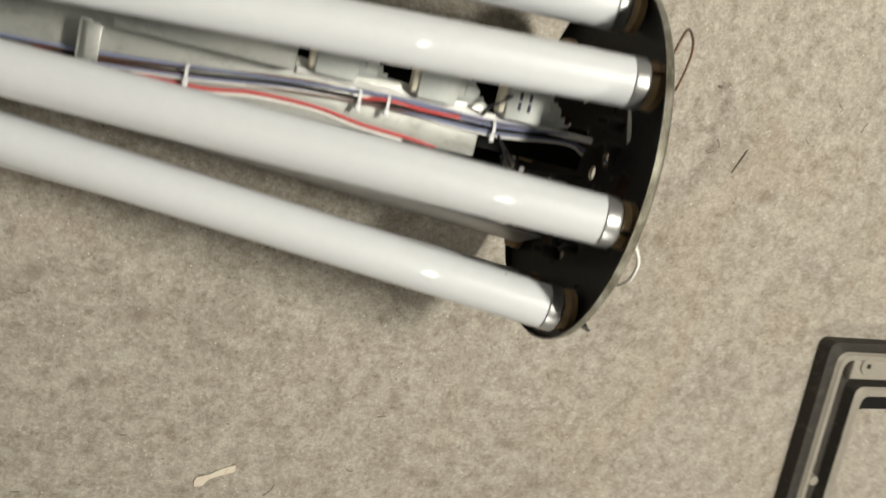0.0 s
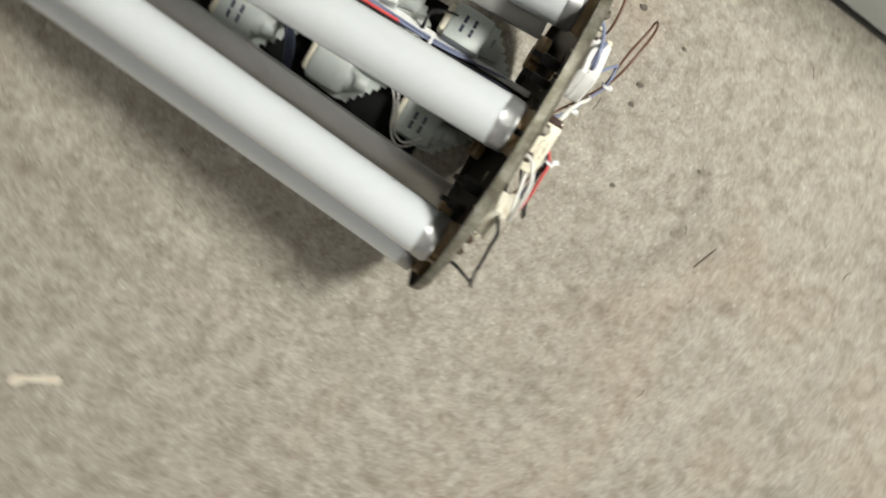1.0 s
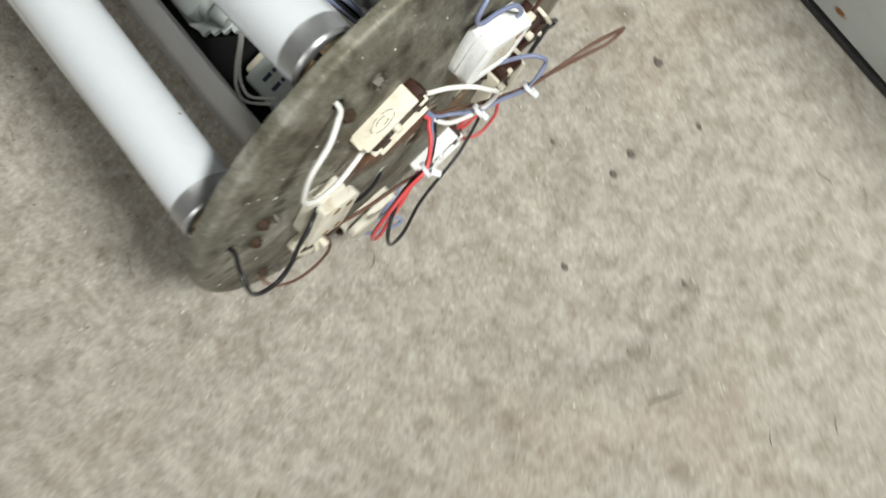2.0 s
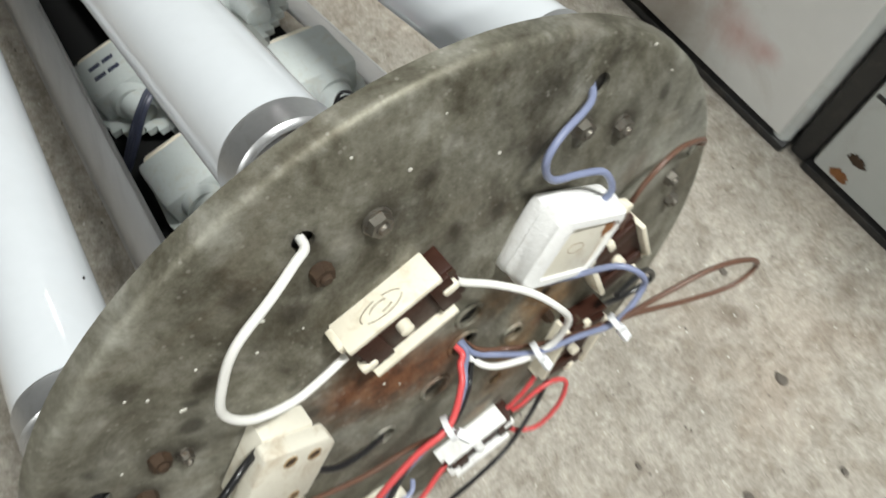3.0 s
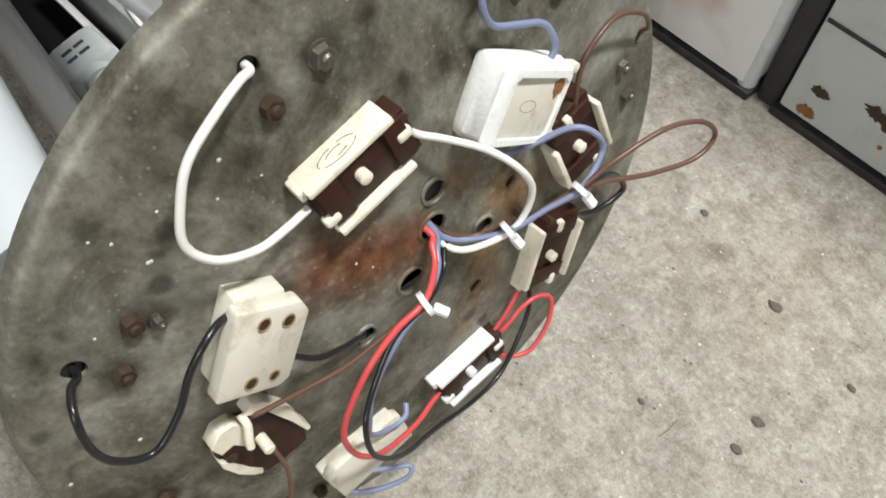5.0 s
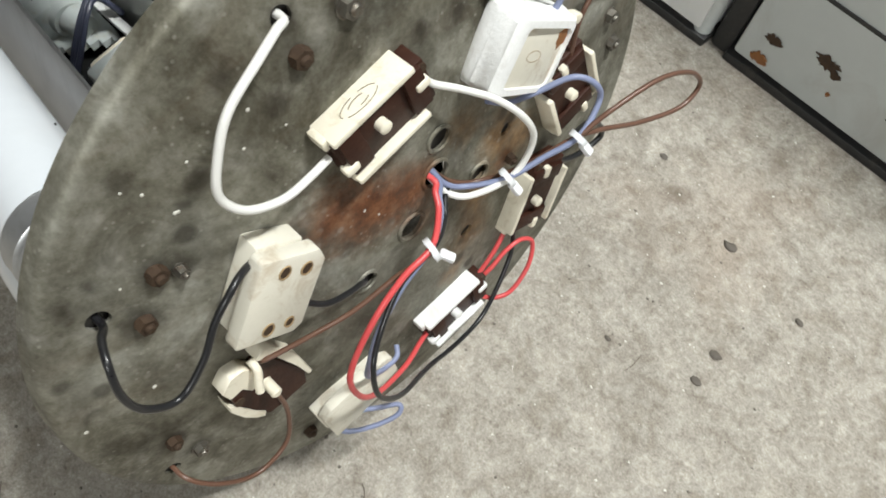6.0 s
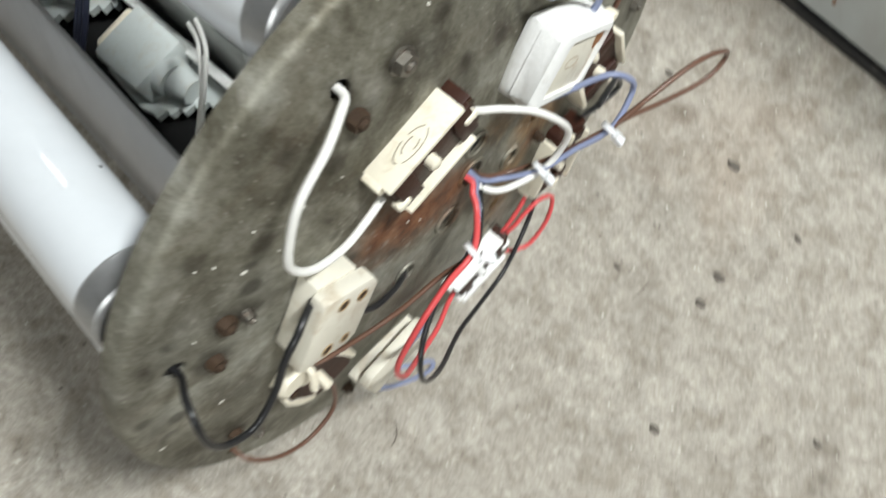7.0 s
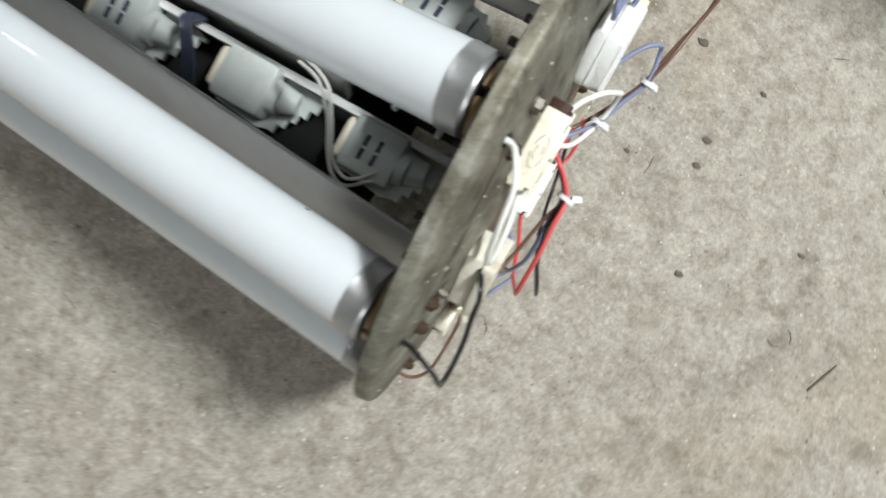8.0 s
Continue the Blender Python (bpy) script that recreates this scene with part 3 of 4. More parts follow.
def closed_holder(cy, cz, deg, length=38, width=29, depth=24, shell=BEIGE, screws=True):
    """Closed beige holder: a foot that sticks out at one end under a cover with clipped corners and screw wells."""
    m = local(cy, cz, deg)
    h, w = length / 2, width / 2
    base = bmesh.new()
    box(base, mm(depth * 0.3, 1.5, 2.5), mm(depth * 0.6, length - 1, width - 9), None, 0.0012)
    holder = part("starter_holder", seat(base, m), shell, fixture, "closed beige plastic starter holder")
    lid = bmesh.new()
    cut = 3.2
    outline = [(-h + cut, -w), (h - cut * 1.6, -w), (h, -w + cut * 1.4), (h, w - 1), (h - 1, w), (-h + 1, w), (-h, w - 1), (-h, -w + cut)]
    prism(lid, outline, depth * 0.58, depth)
    bmesh.ops.bevel(lid, geom=lid.edges[:], offset=0.0009, segments=2, profile=0.5, affect="EDGES")
    ob = part("back_cover", seat(lid, m), shell, holder)
    if screws:
        for u, v, r in ((h * 0.66, 3.2, 2.4), (h * 0.62, -6.5, 2.4), (-h * 0.70, 2, 2.5), (-h * 0.66, -7, 2.0)):
            rim = bmesh.new()
            path = [mm(depth + 0.05, u + 1.12 * r * math.cos(a), v + 0.95 * r * math.sin(a)) for a in (math.tau * k / 18 for k in range(19))]
            part("well_rim", seat(sweep(rim, path, 0.0004, 5), m), TAN, ob)
            well = bmesh.new()
            rod(well, mm(depth - 1, 0, 0), mm(depth + 0.08, 0, 0), r * MM, 18)
            rod(well, mm(depth - 1, 0.3, 0.5), mm(depth + 0.2, 0.3, 0.5), r * 0.5 * MM, 12)
            bmesh.ops.scale(well, vec=(1, 1.08, 0.92), verts=well.verts)
            bmesh.ops.translate(well, vec=mm(0, u, v), verts=well.verts)
            part("screw", seat(well, m), RUSTY, ob)
    return holder


open_holder(-19.5, 77.3, 16.5, 40, 26, CREAM, 0, True)
closed_holder(-73, 37, 60, 38, 29, 15.5)
closed_holder(-47, -83, 190, 42, 28, 13, BEIGE, False)
open_holder(15.5, -82, 10, 39, 24, WHITE)
open_holder(68.5, -37, 70, 38, 28, CREAM)
open_holder(84, 22, 110, 42, 28, CREAM, 10)


BROKEN_BODY = [(-101, -16), (-92, -13), (-87, -6), (-80, -8), (-68, -36), (-69, -46), (-75, -46), (-82, -47), (-89, -47), (-99, -28)]
BROKEN_SHELL = [([(-103, -8), (-98, -2), (-92, -2), (-87, -9), (-88, -18), (-92, -20), (-95, -13), (-101, -15)], 7, 14.5),
                ([(-87, -1), (-83, 3), (-79, 1), (-71, -14), (-66, -36), (-68, -37), (-72, -24), (-79, -6), (-84, -3)], 7, 15.5),
                ([(-103, -18), (-103, -24), (-99, -34), (-95, -41), (-91, -45), (-90, -42), (-94, -36), (-96, -31), (-99, -25)], 7, 14.2)]


def broken_holder():
    """Holder with a smashed shell: the brown body lies bare between jagged cream remains."""
    body = prism(bmesh.new(), BROKEN_BODY, 6, 13.4)
    bmesh.ops.bevel(body, geom=body.edges[:], offset=0.0006, segments=1, affect="EDGES")
    holder = part("starter_holder", body, BROWN, fixture, "smashed brown bakelite starter holder with jagged cream remains")
    for outline, x0, x1 in BROKEN_SHELL:
        piece = prism(bmesh.new(), outline, x0, x1)
        bmesh.ops.bevel(piece, geom=piece.edges[:], offset=0.0004, segments=1, affect="EDGES")
        part("side_wall", piece, CREAM, holder, "broken cream wall")
    rivet = bmesh.new()
    rod(rivet, mm(12, -98, -22), mm(14, -98, -22), 2.3 * MM, 16)
    part("screw", rivet, RUSTY, holder)
    peg = bmesh.new()
    rod(peg, mm(12, -85.4, -22), mm(20.5, -85.4, -22), 2.4 * MM, 16)
    rod(peg, mm(20.5, -85.4, -22), mm(21.2, -85.4, -22), 2.4 * MM, 16, 1.6 * MM)
    part("peg", peg, CREAM, holder)
    lug = bmesh.new()
    sweep(lug, spline([mm(13, -88, -1), mm(17, -88, -4), mm(19, -90, -9), mm(20, -91, -13)]), 0.0017, 12)
    part("lug", lug, CREAM, holder)


broken_holder()


def white_box(cy, cz, deg):
    m = local(cy, cz, deg) @ Matrix.Diagonal((0.8, 0.95, 1.06, 1))
    bm = bmesh.new()
    box(bm, mm(5, 0, 0), mm(10.4, 42, 30.5), None, 0.003)
    shell = part("starter_holder", seat(bm, m), CHIPPED, fixture, "white painted holder box, chipped, with a beige inset front")
    rim = bmesh.new()
    rnd = random.Random(8)
    made = []
    oct8 = ((1, 0.84), (0.9, 1), (-0.92, 1), (-1, 0.88), (-1, -0.88), (-0.92, -1), (0.9, -1), (1, -0.84))
    for x, a, b, du in ((9.0, 21, 15.4, 0), (15, 20.8, 15.2, -0.2), (18.5, 20, 14.6, -0.4), (20.4, 18.8, 13.6, -0.6)):
        made.append([rim.verts.new(mm(x + rnd.uniform(-0.5, 0.5), du + u * a + rnd.uniform(-0.6, 0.6), v * b + rnd.uniform(-0.6, 0.6))) for u, v in oct8])
    made.append([rim.verts.new(mm(20.4 + rnd.uniform(-0.4, 0.4), -2.6 + u * 15.4 + rnd.uniform(-0.5, 0.5), 0.4 + v * 11.6 + rnd.uniform(-0.4, 0.4))) for u, v in oct8])
    made.append([rim.verts.new(v.co + mm(-4, 0, 0)) for v in made[-1]])
    for p, q in zip(made, made[1:]):
        for k in range(8):
            rim.faces.new((p[k], p[(k + 1) % 8], q[(k + 1) % 8], q[k]))
    part("frame", seat(rim, m), CHIPPED, shell)
    inset = bmesh.new()
    box(inset, mm(16, -2.6, 0.4), mm(5, 32, 23.6), None, 0.0008)
    part("inset", seat(inset, m), BEIGE, shell, "beige inset panel with a faint mark")
    mark = bmesh.new()
    path = [mm(18.5, -1 + 4.5 * math.cos(a), 2.2 * math.sin(a)) for a in (math.tau * k / 24 for k in range(25))]
    part("moulded_mark", seat(sweep(mark, path, 0.00016, 5), m), TAN, shell)
    stain = bmesh.new()
    rnd = random.Random(3)
    ring = [(-15 + 3.2 * math.cos(a) * rnd.uniform(0.6, 1.3), -7 + 4.4 * math.sin(a) * rnd.uniform(0.6, 1.2)) for a in (math.tau * k / 12 for k in range(12))]
    lo, hi = ([stain.verts.new(mm(x, u, v)) for u, v in ring] for x in (18, 18.7))
    stain.faces.new(hi)
    for k in range(12):
        stain.faces.new((lo[k], lo[(k + 1) % 12], hi[(k + 1) % 12], hi[k]))
    part("rust_spot", seat(stain, m), RUST_ORANGE, shell, "orange-brown rust spot", False)
    for u, v in ((-22, 12), (-21, -14)):
        tab = bmesh.new()
        box(tab, mm(16, u, v), mm(6, 5, 4), None, 0.001)
        part("tab", seat(tab, m), CREAM, shell)


white_box(47.5, 67.5, 150)

# ---------------------------------------------------------------- wiring on the outer face
WIRES = [
    ("white", W_WHITE, 1.45, [(0, -40, 124), (6, -41, 125), (10, -46, 127), (15, -56, 126), (17, -69, 118), (18, -76, 107), (19, -80, 94), (20, -74, 83), (19, -61, 76), (17, -49, 75), (15, -40, 75)]),
    ("white", W_WHITE, 1.4, [(16, 0, 84), (17, 4, 79), (20, 14, 72), (26, 26, 63), (32, 35, 52), (33, 41, 38), (32, 38, 25), (30, 30, 18), (24, 15, 16), (17, 9, 18), (11, 5, 27)]),
    ("lavender", W_LAV, 1.3, [(-1, 68, 117), (7, 60, 118), (12, 44, 118), (14, 37, 112), (14, 41, 101), (14, 53, 95), (16, 63, 91), (18, 67, 81), (17, 64, 74)]),
    ("lavender", W_LAV, 1.25, [(16, 32, 51), (19, 41, 46), (24, 51, 48), (32, 62, 54), (38, 69, 50), (40, 71, 41), (42, 58, 32), (36, 45, 25), (30, 31, 19), (20, 18, 16), (16, 10, 21), (11, 7, 28)]),
    ("brown", W_BROWN, 1.1, [(-3, 137, 40), (5, 137, 45), (11, 125, 61), (15, 104, 73), (17, 89, 70), (17, 82, 60), (16, 81, 42), (15, 82, 35)]),
    ("brown", W_BROWN, 1.1, [(42, 58, 32), (46, 72, 40), (50, 96, 43), (53, 115, 36), (53, 127, 21), (52, 117, 14), (47, 95, 17), (43, 71, 27), (40, 56, 30), (30, 39, 19), (20, 24, 14), (16, 13, 20), (11, 8, 26)]),
    ("red", W_RED, 1.3, [(11, 3, 30), (16, 5, 26), (19, 2, 25), (25, -2, 22), (35, -15, 22), (36, -30, 19), (37, -45, 10), (37, -58, -8), (37, -62, -23), (36, -57, -44), (30, -44, -66), (24, -24, -77), (18, -10, -82), (15, -1, -83)]),
    ("black", W_BLACK, 1.2, [(11, 8, 26), (16, 11, 20), (19, 7, 16), (25, 1, 13), (34, -13, 19), (34, -30, 12), (38, -45, -1), (44, -55, -10), (47, -56, -28), (44, -43, -50), (34, -19, -72), (28, 7, -88), (24, 30, -90), (18, 53, -71), (15, 57, -53)]),
    ("lavender", W_LAV, 1.3, [(11, 5, 32), (16, 7, 25), (19, 4, 21), (25, -1, 18), (33, -14, 18), (33, -29, 7), (33, -43, -11), (29, -47, -38), (25, -46, -56), (21, -36, -70), (20, -26, -72), (16, -22, -70)]),
    ("brown", W_BROWN, 1.1, [(26, -3, 20), (34, -14, 17), (30, -29, 11), (26, -48, 3), (22, -66, 1), (17, -82, -2), (14, -85, -5)]),
    ("red", W_RED, 1.2, [(14, 33, -76), (17, 40, -69), (18, 49, -62), (19, 59, -61), (21, 66, -68), (24, 61, -81), (24, 49, -92), (20, 39, -92), (15, 32, -86)]),
    ("red", W_RED, 1.2, [(14, 32, -73), (15, 40, -64), (15, 47, -56), (14, 54, -48)]),
    ("black", W_BLACK, 1.3, [(11, -32, -5), (14, -33, -6), (16, -37, -2), (18, -44, 2), (19, -55, 8), (17, -65, 19)]),
    ("black", W_BLACK, 1.35, [(-1, -123, 56), (6, -123, 57), (14, -126, 63), (22, -129, 62), (26, -131, 51), (27, -128, 39), (27, -118, 31), (26, -106, 39), (24, -97, 50), (23, -89, 57), (20, -82, 58), (16, -75, 54)]),
    ("black", W_BLACK, 1.5, [(22, 84, -2), (17, 102, -11), (12, 118, -26), (11, 126, -42), (9, 113, -47), (9, 98, -41), (13, 86, -28)]),
    ("brown", W_BROWN, 1.1, [(13, -83, -35), (15, -82, -54), (16, -88, -75), (16, -105, -81), (15, -120, -67), (9, -129, -56), (-2, -131, -54)]),
    ("lavender", W_LAV, 1.25, [(13, -64, -96), (19, -60, -104), (26, -48, -105), (31, -37, -101), (29, -34, -97), (23, -42, -98), (15, -54, -97)]),
]
for colour, mat, r, pts in WIRES:
    part("wire", sweep(bmesh.new(), spline([mm(*p) for p in pts]), r * MM, 10), mat, fixture, colour + " insulated wire")


def cable_tie(p, along, r, tail):
    """Nylon loop about a bundle with its head and cut tail."""
    along = Vector(along).normalized()
    side = along.orthogonal().normalized()
    m = Matrix((along, side, along.cross(side))).transposed()
    p = mm(*p)
    bm = bmesh.new()
    rings = []
    for k in range(20):
        a = math.tau * k / 20
        rings.append([bm.verts.new(p + m @ mm(e, rad * math.cos(a), rad * math.sin(a))) for e, rad in ((-1.2, r), (1.2, r), (1.2, r + 0.8), (-1.2, r + 0.8))])
    for k in range(20):
        for j in range(4):
            bm.faces.new((rings[k][j], rings[k][(j + 1) % 4], rings[(k + 1) % 20][(j + 1) % 4], rings[(k + 1) % 20][j]))
    d = Vector(tail).normalized()
    rot = d.to_track_quat("X", "Z").to_matrix()
    box(bm, p + d * (r + 2.0) * MM, mm(6.4, 4.0, 2.6), rot, 0.0008)
    part("cable_tie", bm, TIE, fixture, "clear nylon cable tie")


cable_tie((35, -15, 20), (-0.2, -1, -0.3), 4.2, (0.8, 0.5, -0.35))
cable_tie((42, 58, 31), (-0.1, -1, -0.6), 3.4, (0.7, 0.2, -0.7))
cable_tie((30, 31, 19), (0.2, 1, 0.4), 3.6, (0.7, 0.2, -0.7))

# ---------------------------------------------------------------- behind the plate
for key, y, z in LAMPHOLDERS:
    deg = math.degrees(math.atan2(z, y))
    m = Matrix.Translation(mm(0, y, z)) @ Matrix.Rotation(radians(deg), 4, "X")
    bm = bmesh.new()
    for half in (1, -1):
        # two bakelite halves with the slot between them, flared towards the plate
        rings = []
        for x, r in ((-13.2, 16.2), (-9, 16.4), (-8, 17.2), (-2.2, 17.2)):
            rings.append([bm.verts.new(mm(x, r * math.cos(a), 2.2 * half + half * (r - 1.8) * math.sin(a))) for a in (math.pi * k / 14 for k in range(15))])
        bm.faces.new(rings[0])
        bm.faces.new(rings[-1])
        for p, q in zip(rings, rings[1:]):
            for k in range(15):
                j = (k + 1) % 15
                bm.faces.new((p[k], p[j], q[j], q[k]))
    holder = part("lampholder", seat(bm, m), TAN, fixture, "tan bakelite lampholder with a dark slot")
    # black filling stands for the dark of the open slot
    core = bmesh.new()
    box(core, mm(-6.5, 0, 0), mm(10, 25, 4.0), None, 0.0004)
    part("slot_fill", seat(core, m), BLACK, holder)

for y, z, s in [(-66, 46, 8), (-62, 20, 9), (-30, 62, 7), (38, 70, 8), (20, 78, 6), (-80, 8, 7)]:
    bm = bmesh.new()
    box(bm, mm(-9, y, z), mm(15, s, s * 1.5), turn(20), 0.001)
    rod(bm, mm(-24, y, z), mm(-14, y, z), 2.4 * MM, 12)
    part("clip", bm, BLACK, fixture)
for y, z in [(-2, 88), (6, 74), (-14, 60), (22, 62)]:
    bm = bmesh.new()
    rod(bm, mm(-7, y, z), mm(-2, y, z), 2.6 * MM, 6)
    part("screw", bm, NUT, fixture)

# trunking that carries the gear
LONG = -620
bm = bmesh.new()
box(bm, mm((LONG - 100) / 2, 8, 4), mm(-LONG - 100, 44, 46), None, 0.002)
trunk = part("trunking", bm, GALV, fixture, "galvanised steel trunking")
# neck kept flat black so the space behind the plate stays dark
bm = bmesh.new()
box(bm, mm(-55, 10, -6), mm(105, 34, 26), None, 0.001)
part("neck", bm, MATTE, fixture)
for y0, z0, rot, w, lean in ((-77, -16, 72, 52, 0.073), (78, 3, -40, 25, -0.06)):
    bm = bmesh.new()
    box(bm, mm((LONG - 20) / 2, y0, z0), mm(-LONG - 20, w, 1.4), turn(rot), 0.0004)
    c, sn = math.cos(radians(rot)), math.sin(radians(rot))
    for e in (-1, 1):
        rod(bm, mm(-20, y0 + e * c * w / 2, z0 + e * sn * w / 2), mm(LONG, y0 + e * c * w / 2, z0 + e * sn * w / 2), 1.3 * MM, 8)
    for v in bm.verts:
        v.co.y += lean * (-v.co.x - 0.02)
    part("reflector_strip", bm, SHEET, fixture, "grey sheet-metal side strip of the gear channel")
# added sheet: the darkness of the gaps below the gear is its colour
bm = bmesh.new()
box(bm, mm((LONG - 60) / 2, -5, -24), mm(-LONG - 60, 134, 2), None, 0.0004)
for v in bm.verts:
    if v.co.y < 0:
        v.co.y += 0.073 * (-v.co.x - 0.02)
part("gap_sheet", bm, MATTE, fixture, "flat black sheet added below the gear")
for y0, z0, end in ((-22, -1, -330), (20, 29.5, -250)):
    bm = bmesh.new()
    box(bm, mm((end - 6) / 2, y0, z0), mm(-end - 6, 5, 2.4), None, 0.0006)
    box(bm, mm((end - 6) / 2, y0 + 2, z0 - 4), mm(-end - 6, 1.4, 8), None, 0.0004)
    part("rail", bm, WHITE, fixture, "white gear rail")
bm = bmesh.new()
box(bm, mm(-315, 36, 28), mm(126, 34, 42), None, 0.0015)
part("ballast", bm, GALV, fixture, "pale grey sheet-metal ballast box")


def connector(x, y, z, deg, inked, flip):
    """Milky terminal housing on a thin base plate with a scalloped front edge."""
    m = Matrix.Translation(mm(x, y, z)) @ Matrix.Rotation(radians(deg), 4, "X") @ Matrix.Diagonal((1, flip, 1, 1))
    bm = bmesh.new()
    box(bm, mm(-4, 0, 0), mm(32, 31, 22), None, 0.003)
    body = part("terminal_block", seat(bm, m), MILKY, fixture, "milky plastic terminal block with a scalloped base")
    bm = bmesh.new()
    box(bm, mm(-22, 0, 1), mm(6, 24, 15), None, 0.003)
    part("collar", seat(bm, m), CREAM, body)
    bm = bmesh.new()
    rod(bm, mm(11, 0, 0), mm(17, 0, 0), 10.5 * MM, 20, 9.5 * MM)
    rod(bm, mm(17, 1, 0), mm(27, 2, -1), 8.5 * MM, 20, 6.5 * MM)
    part("socket", seat(bm, m), MILKY, body)
    outline = [(-20, -17), (-20, 14), (34, 12)]
    for k in range(6):
        px, py = 41 - 4.4 * k, 10 - 5.2 * k
        outline += [(px, py), (px - 0.4, py - 2.6), (px - 4.2, py - 2.0)]
    outline += [(8, -20)]
    base = bmesh.new()
    lo, hi = ([base.verts.new(mm(px, py, pz)) for px, py in outline] for pz in (-10, -6))
    base.faces.new(lo)
    base.faces.new(hi)
    for k in range(len(outline)):
        j = (k + 1) % len(outline)
        base.faces.new((lo[k], lo[j], hi[j], hi[k]))
    part("base_plate", seat(base, m), MILKY, body)
    if inked:
        for row in range(2):
            for k in range(2):
                bm = bmesh.new()
                box(bm, mm(-9 + row * 8, -4.5 + k * 8, 11.05), mm(2.6, 6.5, 0.5))
                part("print_bar", seat(bm, m), INK, body)


for x, y, z, deg, inked, flip in [(-64, -36, -6, 14, True, 1), (-146, -36, -6, 14, False, 1), (-228, -36, -6, 14, True, 1), (-68, 36, 29, -4, True, -1), (-139, 36, 30, -4, False, -1), (-218, 36, 30, -4, False, -1)]:
    connector(x, y, z, deg, inked, flip)

# loom on the trunking
rnd = random.Random(4)
RUN = [(-8, 14, 20), (-30, 17, 27), (-93, 11, 30), (-176, 11, 30), (-250, 8, 30), (-326, -1, 30), (-395, -7, 30), (-470, -9, 30), (-560, -8, 30)]
for k, (mat, name) in enumerate([(W_LAV, "lavender"), (W_LAV, "lavender"), (W_BLACK, "black"), (W_BROWN, "brown"), (W_WHITE, "white"), (W_LAV, "lavender"), (W_BLACK, "black"), (W_LAV, "lavender"), (W_LAV, "lavender"), (W_BROWN, "brown"), (W_BROWN, "brown"), (W_BLACK, "black"), (W_WHITE, "white")]):
    a, b = rnd.uniform(-5, 5), rnd.uniform(1.5, 5) if name == 'lavender' else rnd.uniform(0, 4.6)
    pts = [(x, y + a * rnd.uniform(0.5, 1.4), z + b + rnd.uniform(-0.8, 0.8)) for x, y, z in RUN]
    part("wire", sweep(bmesh.new(), spline([mm(*p) for p in pts], 6), 1.05 * MM, 7), mat, fixture, name + " insulated wire in the loom")
for mat, name, off in ((W_RED, "red", 0), (W_WHITE, "white", -3.0)):
    pts = [(-430, -8 + off, 29), (-325, -10 + off, 29), (-277, -4 + off, 29), (-230, -4 + off, 29), (-193, -9 + off, 29), (-157, -11 + off, 29), (-132, -14, 28)]
    part("wire", sweep(bmesh.new(), spline([mm(*p) for p in pts]), 1.25 * MM, 7), mat, fixture, name + " insulated wire leaving the loom")
part("wire", sweep(bmesh.new(), spline([mm(*p) for p in [(-120, 14, 35), (-150, 13, 37), (-178, 14, 37), (-200, 10, 34)]]), 1.25 * MM, 7), W_RED, fixture, "red insulated wire in the loom")
for x, y in ((-92, 11), (-178, 11), (-200, 10), (-326, -1)):
    cable_tie((x, y, 32.5), (1, 0, 0), 6.0, (0, -0.8, 0.5))
for pts in ([(-118, -24, 34), (-106, -28, 40), (-99, -32, 40), (-91, -41, 30), (-85, -54, 14), (-79, -61, 6), (-71, -62, 2), (-60, -52, 0)], [(-114, -22, 38), (-102, -27, 43), (-94, -32, 42), (-88, -42, 31), (-83, -53, 15), (-77, -58, 7), (-70, -58, 4), (-60, -48, 3)]):
    part("wire", sweep(bmesh.new(), spline([mm(*p) for p in pts]), 1.0 * MM, 8), W_WHITE, fixture, "white insulated wire")
for k in range(3):
    pts = [(-192 + 2 * k, -18, 2), (-194 + 3 * k, -27, 14 + k), (-189 + 3 * k, -36, 12 + k), (-185 + 3 * k, -46, 2), (-183 + 2 * k, -56, -14)]
    part("wire", sweep(bmesh.new(), spline([mm(*p) for p in pts]), 1.5 * MM, 8), W_NAVY, fixture, "dark blue insulated wire")
part("wire", sweep(bmesh.new(), spline([mm(*p) for p in [(-12, -10, 44), (-40, -14, 40), (-70, -16, 36), (-110, -16, 31), (-160, -14, 30)]]), 1.4 * MM, 8), W_BLACK, fixture, "black insulated wire")
for k in range(3):
    pts = [(-86, 8, 32), (-80, 0 - 3 * k, 38 + 2 * k), (-70 - 5 * k, -8, 34), (-62 - 7 * k, -14, 30)]
    part("wire", sweep(bmesh.new(), spline([mm(*p) for p in pts]), 0.8 * MM, 6), W_BLACK, fixture, "thin black insulated wire")
for k in range(3):
    pts = [(-104 + k, 20, 32), (-102, 28, 46 + 3 * k), (-94, 34, 48 + 2 * k), (-88 + 2 * k, 40, 40)]
    part("wire", sweep(bmesh.new(), spline([mm(*p) for p in pts]), 0.8 * MM, 6), W_BLACK, fixture, "thin black insulated wire")
cable_tie((-62, -20, 38), (1, 0, 0), 3.0, (0, 1, 0.3))
cable_tie((-36, -22, 38), (1, 0, 0), 3.0, (0, 1, 0.3))

bm = bmesh.new()
box(bm, mm(-395, 6, 38), mm(9, 30, 24), None, 0.002)
box(bm, mm(-392, 6, 49), mm(15, 26, 2), None, 0.0006)
part("bracket", bm, GALV, trunk, "folded steel bracket across the trunking")

